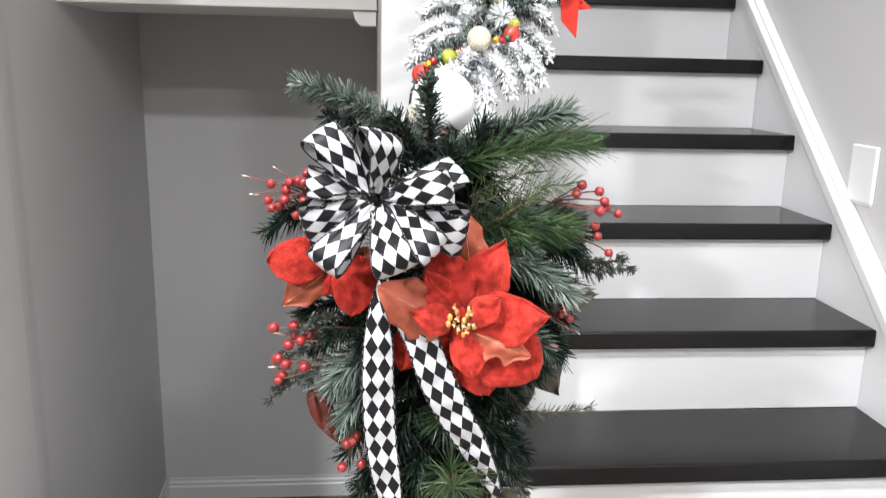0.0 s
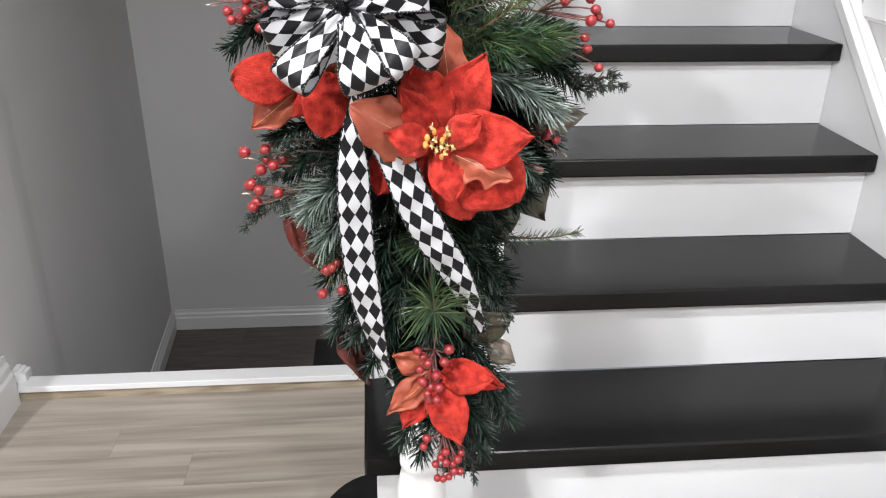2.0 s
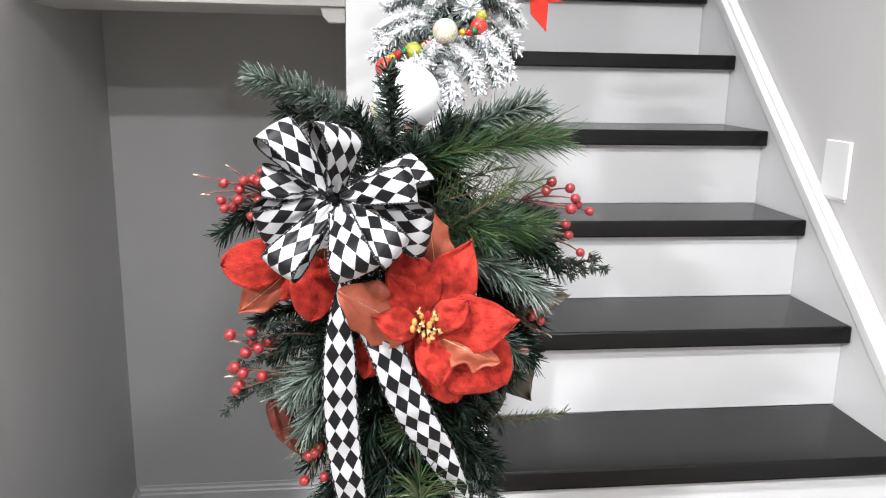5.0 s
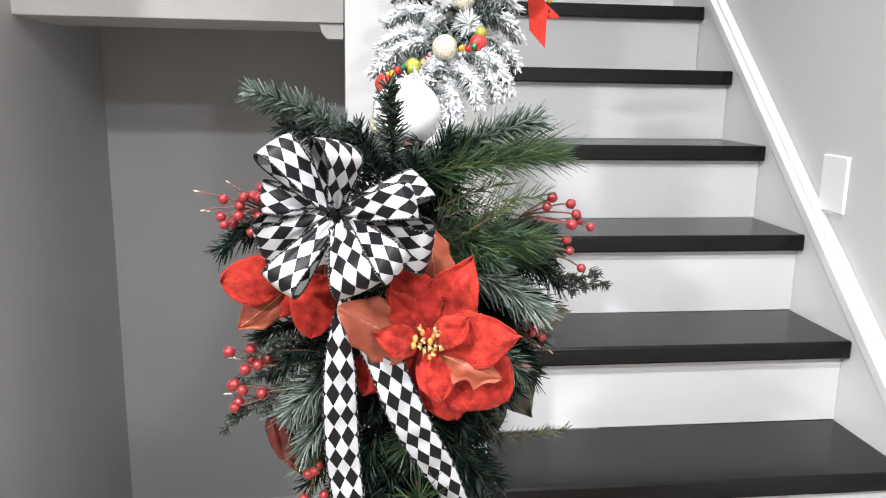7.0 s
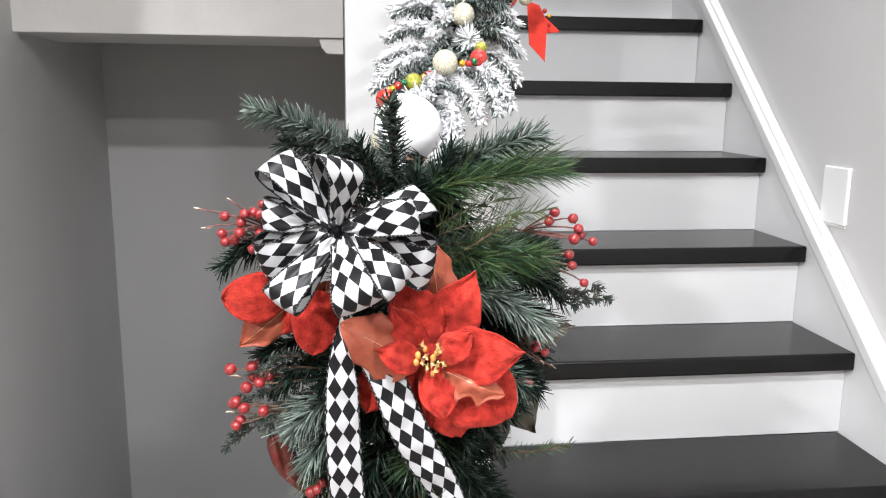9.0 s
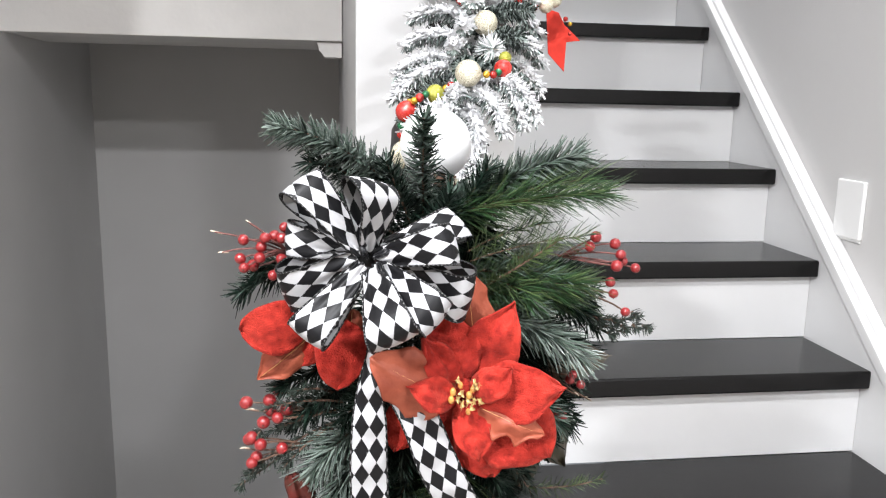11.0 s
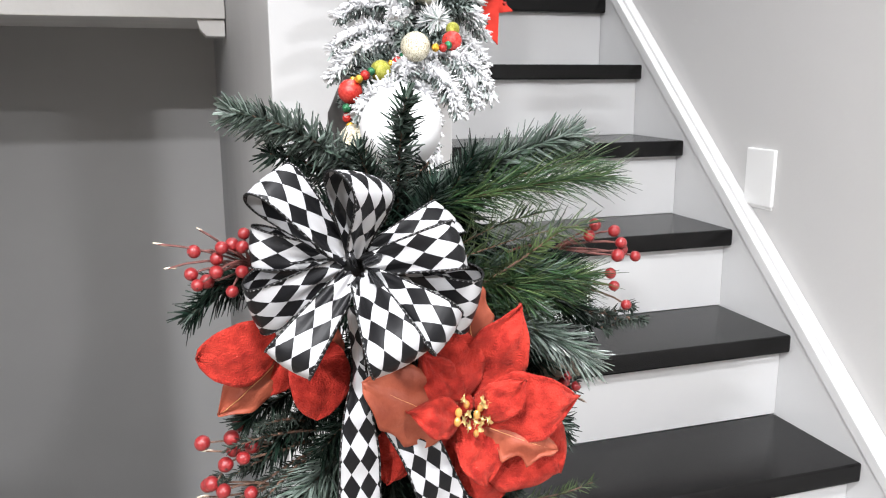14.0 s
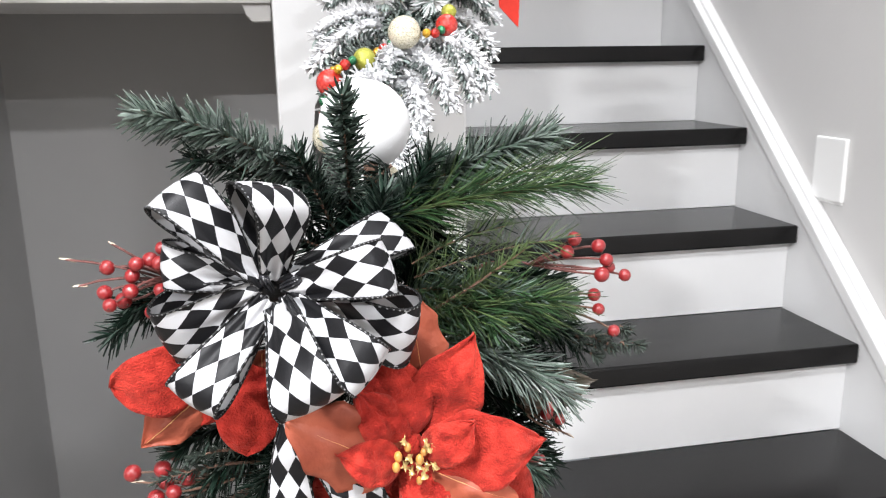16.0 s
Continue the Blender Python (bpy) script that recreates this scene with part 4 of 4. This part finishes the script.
# small starry tufts at the ends of the cedar
for p in ((0.286, 0.908, 1.047), (0.300, 0.905, 1.047), (0.312, 0.905, 1.040), (0.323, 0.903, 1.041), (0.334, 0.903, 1.040), (0.322, 0.905, 1.054), (0.298, 0.905, 1.033), (-0.067, 0.905, 0.887), (-0.058, 0.905, 0.899), (-0.048, 0.905, 0.909), (-0.022, 0.905, 0.908), (-0.050, 0.905, 0.940), (-0.027, 0.905, 0.946), (-0.019, 0.905, 1.008)):
    cedar(p, Vector(p) + Vector((0.005 if p[0] > 0 else -0.005, -0.004, -0.004)), (0, 0, 0), 22)
for a, c in (((0.17, 0.945, 1.07), (0.288, 0.930, 1.060)), ((0.17, 0.945, 1.08), (0.296, 0.925, 1.030)), ((0.17, 0.945, 1.06), (0.290, 0.930, 1.005)), ((0.17, 0.95, 1.02), (0.275, 0.935, 0.965)), ((0.16, 0.95, 1.00), (0.270, 0.94, 0.935)), ((0.18, 0.945, 1.08), (0.285, 0.935, 1.072)), ((0.16, 0.95, 0.96), (0.255, 0.94, 0.90))):
    fir(a, c, (0, -0.004, 0.010), 150, 0.022, 0.0013)
# left flank
fir((0.06, 0.945, 1.120), (-0.068, 0.905, 1.078), (0, 0, 0.010), 230, 0.022)
fir((0.06, 0.945, 1.100), (-0.052, 0.900, 1.100), (0, 0, 0.006), 150, 0.022)
fir((0.070, 0.945, 1.000), (-0.030, 0.900, 0.985), (0, 0, 0.008), 190, 0.022)
fir((0.085, 0.920, 0.955), (0.004, 0.872, 0.915), (0, 0, 0.010), 190, 0.033, 0.0014, mats=(TWIG, FIRFROST, FIRGREY), angle=46)
fir((0.080, 0.920, 0.935), (0.016, 0.876, 0.875), (0, 0, 0.008), 170, 0.033, 0.0014, mats=(TWIG, FIRFROST, FIRGREY), angle=46)
fir((0.080, 0.945, 0.985), (-0.020, 0.920, 0.935), (0, 0, 0.004), 170, 0.020)
for a, c in (((0.03, 0.915, 0.955), (-0.050, 0.900, 0.935)), ((0.03, 0.915, 0.945), (-0.058, 0.905, 0.900)), ((0.02, 0.915, 0.935), (-0.066, 0.91, 0.884)), ((0.03, 0.91, 0.965), (-0.045, 0.89, 0.968)), ((0.02, 0.91, 0.94), (-0.030, 0.89, 0.905)), ((0.02, 0.91, 0.975), (-0.020, 0.885, 0.985))):
    cedar(a, c, (0, -0.004, 0.006), 80)
pine((0.060, 0.925, 0.900), (0.020, 0.890, 0.845), (0, 0, 0), 110, 0.034, mats=(TWIG, PINEYEL, PINE))
# the lower half
for a, c, s in (
    ((0.115, 0.930, 0.930), (0.075, 0.875, 0.840), 0.030), ((0.120, 0.930, 0.930), (0.130, 0.875, 0.850), 0.032), ((0.130, 0.930, 0.930), (0.185, 0.890, 0.880), 0.024),
    ((0.110, 0.940, 0.860), (0.030, 0.900, 0.775), 0.026), ((0.120, 0.940, 0.850), (0.022, 0.915, 0.740), 0.026), ((0.120, 0.935, 0.860), (0.090, 0.885, 0.770), 0.028),
    ((0.130, 0.935, 0.880), (0.215, 0.905, 0.805), 0.022), ((0.140, 0.935, 0.850), (0.228, 0.915, 0.760), 0.022), ((0.140, 0.930, 0.830), (0.190, 0.890, 0.755), 0.024),
    ((0.125, 0.935, 0.800), (0.060, 0.905, 0.690), 0.024), ((0.140, 0.930, 0.760), (0.100, 0.900, 0.640), 0.026),
    ((0.145, 0.930, 0.760), (0.228, 0.900, 0.660), 0.028), ((0.150, 0.930, 0.740), (0.235, 0.905, 0.610), 0.030), ((0.150, 0.925, 0.720), (0.190, 0.895, 0.600), 0.026),
    ((0.150, 0.920, 0.680), (0.205, 0.895, 0.560), 0.022), ((0.120, 0.935, 0.830), (0.140, 0.880, 0.730), 0.026),
):
    fir(a, c, (0, -0.006, 0.008), 170, s, 0.0013)
cedar((0.17, 0.91, 0.60), (0.195, 0.895, 0.515), (0.004, 0, 0), 110)
cedar((0.17, 0.91, 0.60), (0.180, 0.895, 0.530), (0.004, 0, 0), 80)
cedar((0.19, 0.92, 0.82), (0.228, 0.90, 0.745), (0.004, 0, 0), 90)
cedar((0.18, 0.92, 0.86), (0.215, 0.90, 0.795), (0.004, 0, 0), 90)
cedar((0.19, 0.93, 0.90), (0.235, 0.915, 0.84), (0.004, 0, 0), 90)
# a burst of long needles that points at the hall
pine((0.133, 0.900, 0.830), (0.133, 0.818, 0.815), (0, 0, 0), 78, 0.045, 0.0017, angle=78, tip_burst=False, start=0.55)
pine((0.150, 0.930, 0.900), (0.120, 0.850, 0.880), (0, 0, 0), 90, 0.040, angle=60, start=0.3)
# thin reaching sprig
fir((0.22, 0.94, 0.850), (0.318, 0.945, 0.850), (0, 0, -0.006), 70, 0.012, 0.0010, mats=(TWIG, PINEYEL, CEDAR))
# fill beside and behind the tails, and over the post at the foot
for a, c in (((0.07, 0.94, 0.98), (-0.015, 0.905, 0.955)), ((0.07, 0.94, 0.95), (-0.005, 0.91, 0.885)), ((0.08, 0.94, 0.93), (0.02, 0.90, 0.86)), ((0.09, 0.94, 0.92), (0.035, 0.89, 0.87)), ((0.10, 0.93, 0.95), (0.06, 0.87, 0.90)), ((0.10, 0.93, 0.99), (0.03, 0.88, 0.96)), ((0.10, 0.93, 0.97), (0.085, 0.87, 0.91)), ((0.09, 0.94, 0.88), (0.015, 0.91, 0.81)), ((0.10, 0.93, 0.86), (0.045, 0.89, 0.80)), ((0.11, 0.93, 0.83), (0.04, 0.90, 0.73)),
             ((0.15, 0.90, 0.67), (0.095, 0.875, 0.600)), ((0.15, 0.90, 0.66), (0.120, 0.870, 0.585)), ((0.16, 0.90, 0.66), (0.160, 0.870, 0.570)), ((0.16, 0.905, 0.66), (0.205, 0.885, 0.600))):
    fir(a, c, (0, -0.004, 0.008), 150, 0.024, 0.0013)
# heart of the swag: near-black needles whose colour holds the deep shade in there
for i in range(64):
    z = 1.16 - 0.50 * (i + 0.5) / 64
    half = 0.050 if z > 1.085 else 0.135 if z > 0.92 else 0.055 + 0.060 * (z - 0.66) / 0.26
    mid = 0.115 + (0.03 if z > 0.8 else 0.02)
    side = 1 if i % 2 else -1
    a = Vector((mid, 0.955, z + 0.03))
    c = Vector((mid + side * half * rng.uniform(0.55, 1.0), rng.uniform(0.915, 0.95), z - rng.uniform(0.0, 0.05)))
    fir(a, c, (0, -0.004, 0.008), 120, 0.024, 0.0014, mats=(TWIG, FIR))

# ---- flocked garland wound round the handrail, with its ornaments ----
garland = empty("flocked_garland", (0.2, 1.25, 1.2), "snow-flocked pine garland wound round the handrail", "garland")
core = [(0.150, 1.10, 1.150), (0.170, 1.15, 1.200), (0.195, 1.22, 1.265), (0.215, 1.27, 1.330), (0.225, 1.31, 1.400), (0.215, 1.36, 1.480), (0.200, 1.40, 1.550)]
part("core_stem", tube(core, 0.006, 6), TWIG, garland)


def snow_clumps(me, path, n):
    """Low ridges of flocking that lie along the upper side of a branch."""
    ico = bmesh.new()
    bmesh.ops.create_icosphere(ico, subdivisions=2, radius=1.0)
    ico.verts.index_update()
    bm = bmesh.new()
    bm.from_mesh(me)
    for i in range(n):
        f = rng.uniform(0.15, 0.95) * (len(path) - 1)
        k = min(int(f), len(path) - 2)
        d = (path[k + 1] - path[k]).normalized()
        p = path[k].lerp(path[k + 1], f - k) + Vector((rng.normal(0, 0.003), rng.normal(-0.003, 0.003), rng.normal(0.004, 0.002)))
        r = rng.uniform(0.0016, 0.0032)
        seed = rng.uniform(0, 99)
        vs = []
        for v in ico.verts:
            q = v.co * r * (1 + 0.9 * noise.noise(v.co * 2.2 + Vector((seed, 0, 0))))
            vs.append(bm.verts.new(p + q + d * q.dot(d) * 1.6))
        for q in ico.faces:
            face = bm.faces.new([vs[v.index] for v in q.verts])
            face.material_index, face.smooth = 1, True
    bm.to_mesh(me)
    bm.free()
    ico.free()


def flocked(a, c, sag=(0, 0, 0), count=1000, length=0.0118, width=0.0025, white=True):
    mats = (TWIG, FLOCK, FLOCKGREEN) if white else (TWIG, FLOCKGREEN, FIR)
    path = bend(a, c, sag, 9)
    ob = frond("flocked_branch", path, mats, count, length, width, garland, angle=66, jitter=0.5, snow=white, tip=0.85)
    if white:
        snow_clumps(ob.data, path, 38)
    return ob


for a, c, sag, white in (
    ((0.200, 1.19, 1.270), (0.276, 1.145, 1.240), (0.006, -0.01, 0.030), True),
    ((0.205, 1.20, 1.275), (0.262, 1.150, 1.230), (0.004, -0.012, 0.030), True),
    ((0.195, 1.18, 1.265), (0.232, 1.125, 1.222), (0, -0.01, 0.020), True),
    ((0.190, 1.17, 1.250), (0.200, 1.120, 1.205), (0, -0.01, 0.010), True),
    ((0.215, 1.24, 1.310), (0.304, 1.235, 1.276), (0, 0, 0.022), True),
    ((0.220, 1.26, 1.340), (0.312, 1.265, 1.314), (0, 0, 0.020), True),
    ((0.225, 1.29, 1.385), (0.312, 1.285, 1.356), (0, 0, 0.018), True),
    ((0.225, 1.30, 1.410), (0.304, 1.285, 1.400), (0, 0, 0.018), True),
    ((0.200, 1.22, 1.300), (0.104, 1.190, 1.292), (0, 0, 0.018), True),
    ((0.195, 1.21, 1.290), (0.098, 1.170, 1.262), (0, 0, 0.022), True),
    ((0.190, 1.20, 1.270), (0.108, 1.150, 1.236), (0, 0, 0.020), False),
    ((0.210, 1.25, 1.335), (0.116, 1.225, 1.330), (0, 0, 0.014), True),
    ((0.215, 1.27, 1.360), (0.128, 1.245, 1.366), (0, 0, 0.014), True),
    ((0.220, 1.29, 1.390), (0.146, 1.255, 1.405), (0, 0, 0.014), True),
    ((0.205, 1.24, 1.330), (0.172, 1.170, 1.325), (0, 0, 0.010), True),
    ((0.210, 1.25, 1.345), (0.185, 1.180, 1.350), (0, 0, 0.010), True),
    ((0.215, 1.26, 1.370), (0.200, 1.195, 1.385), (0, 0, 0.010), True),
    ((0.190, 1.19, 1.260), (0.150, 1.125, 1.238), (0, 0, 0.010), True),
    ((0.195, 1.20, 1.270), (0.165, 1.130, 1.262), (0, 0, 0.010), True),
    ((0.180, 1.17, 1.240), (0.135, 1.110, 1.215), (0, 0, 0.008), True),
    ((0.215, 1.25, 1.335), (0.262, 1.195, 1.345), (0, 0, 0.006), False),
    ((0.215, 1.26, 1.345), (0.292, 1.220, 1.330), (0, 0, 0.008), True),
    ((0.220, 1.27, 1.370), (0.280, 1.210, 1.378), (0, 0, 0.006), False),
    ((0.220, 1.29, 1.400), (0.240, 1.225, 1.420), (0, 0, 0.006), True),
    ((0.205, 1.23, 1.305), (0.180, 1.160, 1.300), (0, 0, 0.004), False),
    ((0.205, 1.23, 1.305), (0.232, 1.165, 1.300), (0, 0, 0.004), False),
    ((0.170, 1.15, 1.205), (0.105, 1.120, 1.195), (0, 0, 0.004), False),
    ((0.180, 1.17, 1.235), (0.196, 1.105, 1.158), (0.004, -0.010, 0.012), True),
    ((0.185, 1.17, 1.225), (0.172, 1.110, 1.160), (0, -0.010, 0.010), True),
    ((0.165, 1.14, 1.250), (0.107, 1.072, 1.226), (0, -0.008, 0.008), True),
    ((0.225, 1.30, 1.420), (0.165, 1.270, 1.450), (0, 0, 0.010), True),
    ((0.225, 1.31, 1.430), (0.300, 1.290, 1.450), (0, 0, 0.010), True),
    ((0.220, 1.34, 1.460), (0.225, 1.270, 1.480), (0, 0, 0.010), True),
    ((0.215, 1.36, 1.490), (0.140, 1.340, 1.500), (0, 0, 0.010), True),
    ((0.215, 1.36, 1.490), (0.290, 1.330, 1.510), (0, 0, 0.010), True),
    ((0.210, 1.38, 1.520), (0.210, 1.310, 1.570), (0, 0, 0.010), True),
    ((0.205, 1.40, 1.545), (0.195, 1.370, 1.620), (0, 0, 0.010), True),
):
    flocked(a, c, sag, white=white)
# a tuft that points at the hall
frond("flocked_branch", bend((0.220, 1.25, 1.325), (0.226, 1.180, 1.328), (0, 0, 0), 7), (TWIG, FLOCK, FLOCKGREEN), 170, 0.021, 0.0018, garland, angle=82, tip_burst=False, start=0.5)


def bauble(c, r, mat, label, cap_dir=(0.1, 1, 0.35)):
    ob = empty("bauble", c, label, "ornament", "ornaments on the garland")
    r *= 0.9
    part("ball", ball(c, r, 24, 16), mat, ob, smooth=True)
    d = Vector(cap_dir).normalized()
    c = Vector(c)
    part("cap", tube([c + d * r * 0.93, c + d * (r + 0.0025)], 0.0030, 8), GOLDBEAD, ob, "small gold cap")
    return ob


bauble((0.219, 1.205, 1.361), 0.0180, GOLDBALL, "pale gold glitter ball on the flocked garland")
bauble((0.189, 1.150, 1.295), 0.0185, GOLDBALL, "pale gold glitter ball on the flocked garland")
bauble((0.235, 1.160, 1.302), 0.0130, REDBALL, "red glitter ball beside gold and green beads")
bauble((0.147, 1.142, 1.269), 0.0130, LIMEBALL, "lime green glitter ball on the flocked garland")
bauble((0.111, 1.134, 1.247), 0.0150, REDBALL, "red glitter ball at the garland's edge", (0.3, 0.4, 1))
bauble((0.106, 1.090, 1.198), 0.0185, GOLDBALL, "pale gold glitter ball behind the white finial")
bauble((0.240, 1.172, 1.316), 0.0090, LIMEBALL, "small lime green ball behind a red one")
bauble((0.305, 1.345, 1.404), 0.0220, REDBALL, "large red glitter ball above a red ribbon")
bauble((0.338, 1.350, 1.402), 0.0120, GOLDBALL, "small pale gold glitter ball")
bauble((0.352, 1.356, 1.412), 0.0130, GOLDBALL, "small pale gold glitter ball")
bauble((0.201, 1.27, 1.400), 0.0140, REDBALL, "red glitter ball high on the garland")
bauble((0.150, 1.005, 1.172), 0.0090, GOLDBALL, "small pale gold ball under the white finial")
bauble((0.190, 0.990, 1.165), 0.0070, REDBALL, "small red ball among the needles")

beads = empty("bead_string", (0.15, 1.14, 1.27), "string of shiny red, gold and green beads", "bead garland")
for x, y, z, r, mat in (
    (0.126, 1.126, 1.264, 0.0065, REDBEAD), (0.119, 1.124, 1.260, 0.0055, GOLDBEAD), (0.134, 1.132, 1.268, 0.0055, GREENBEAD),
    (0.168, 1.150, 1.279, 0.0065, REDBEAD), (0.161, 1.150, 1.276, 0.0055, GOLDBEAD), (0.176, 1.155, 1.285, 0.0050, GREENBEAD),
    (0.211, 1.145, 1.294, 0.0055, GOLDBEAD), (0.220, 1.146, 1.294, 0.0058, REDBEAD), (0.227, 1.149, 1.297, 0.0055, GREENBEAD),
    (0.104, 1.120, 1.230, 0.0060, GREENBEAD), (0.103, 1.115, 1.220, 0.0060, REDBEAD), (0.105, 1.110, 1.211, 0.0055, GOLDBEAD),
    (0.211, 1.235, 1.385, 0.0060, GOLDBEAD), (0.205, 1.24, 1.391, 0.0060, REDBEAD), (0.238, 1.235, 1.345, 0.0055, GREENBEAD),
    (0.372, 1.360, 1.385, 0.0045, REDBEAD), (0.380, 1.362, 1.378, 0.0040, GOLDBEAD), (0.381, 1.364, 1.364, 0.0035, REDBEAD),
):
    part("bead", ball((x, y, z), r * 0.86, 12, 8), mat, beads, smooth=True)

# red ribbon end with a swallow-tail cut
pts = [(0.352, 1.404), (0.372, 1.398), (0.382, 1.380), (0.4085, 1.357), (0.386, 1.354), (0.3845, 1.309), (0.358, 1.336)]
red_end = empty("ribbon_end", (0.36, 1.4, 1.37), "red felt ribbon end with a swallow-tail cut", "ribbon")
part("tail", extrude_outline(pts, "y", 1.398, 1.4005), REDFELT, red_end)

# ---- floor planks ----


def plank_row(y0, y1, z0, z1, x0, x1, joints, mat, parent, gap=0.0006):
    edges = [x0] + [j for j in joints if x0 < j < x1] + [x1]
    for a, b in zip(edges, edges[1:]):
        bm = box(-(b - a) / 2 + gap / 2, -(y1 - y0) / 2 + gap / 2, -(z1 - z0) / 2, (b - a) / 2 - gap / 2, (y1 - y0) / 2 - gap / 2, (z1 - z0) / 2)
        me = bpy.data.meshes.new("plank")
        bm.to_mesh(me)
        bm.free()
        me.materials.append(mat)
        ob = new("plank", me)
        ob.parent = parent
        ob.matrix_basis = Matrix.Translation(((a + b) / 2, (y0 + y1) / 2, (z0 + z1) / 2))


prng = random.Random(5)
y = 1.876
fixed = {2: (-0.37, 0.80), 1: (-0.562, 0.55), 0: (0.2,)}
for i in range(70):
    w = (0.141, 0.105, 0.112)[i] if i < 3 else 0.110
    joints = fixed.get(i) or tuple(prng.uniform(-0.8, 0.2) + k * 1.2 for k in range(-3, 2))
    plank_row(y - w, y, -0.0055, 0.0, -0.95 if y - w > 1.585 else -4.98, XWALL - 0.002, joints, PLANK, floor)
    y -= w
    if y < -5.28:
        break
y = 3.684
for i in range(12):
    joints = tuple(prng.uniform(-0.9, -0.2) + k * 0.9 for k in range(2))
    plank_row(y - 0.14, y, -0.8555, -0.850, -0.96, 0.055, joints, DARKPLANK, lower_floor)
    y -= 0.14
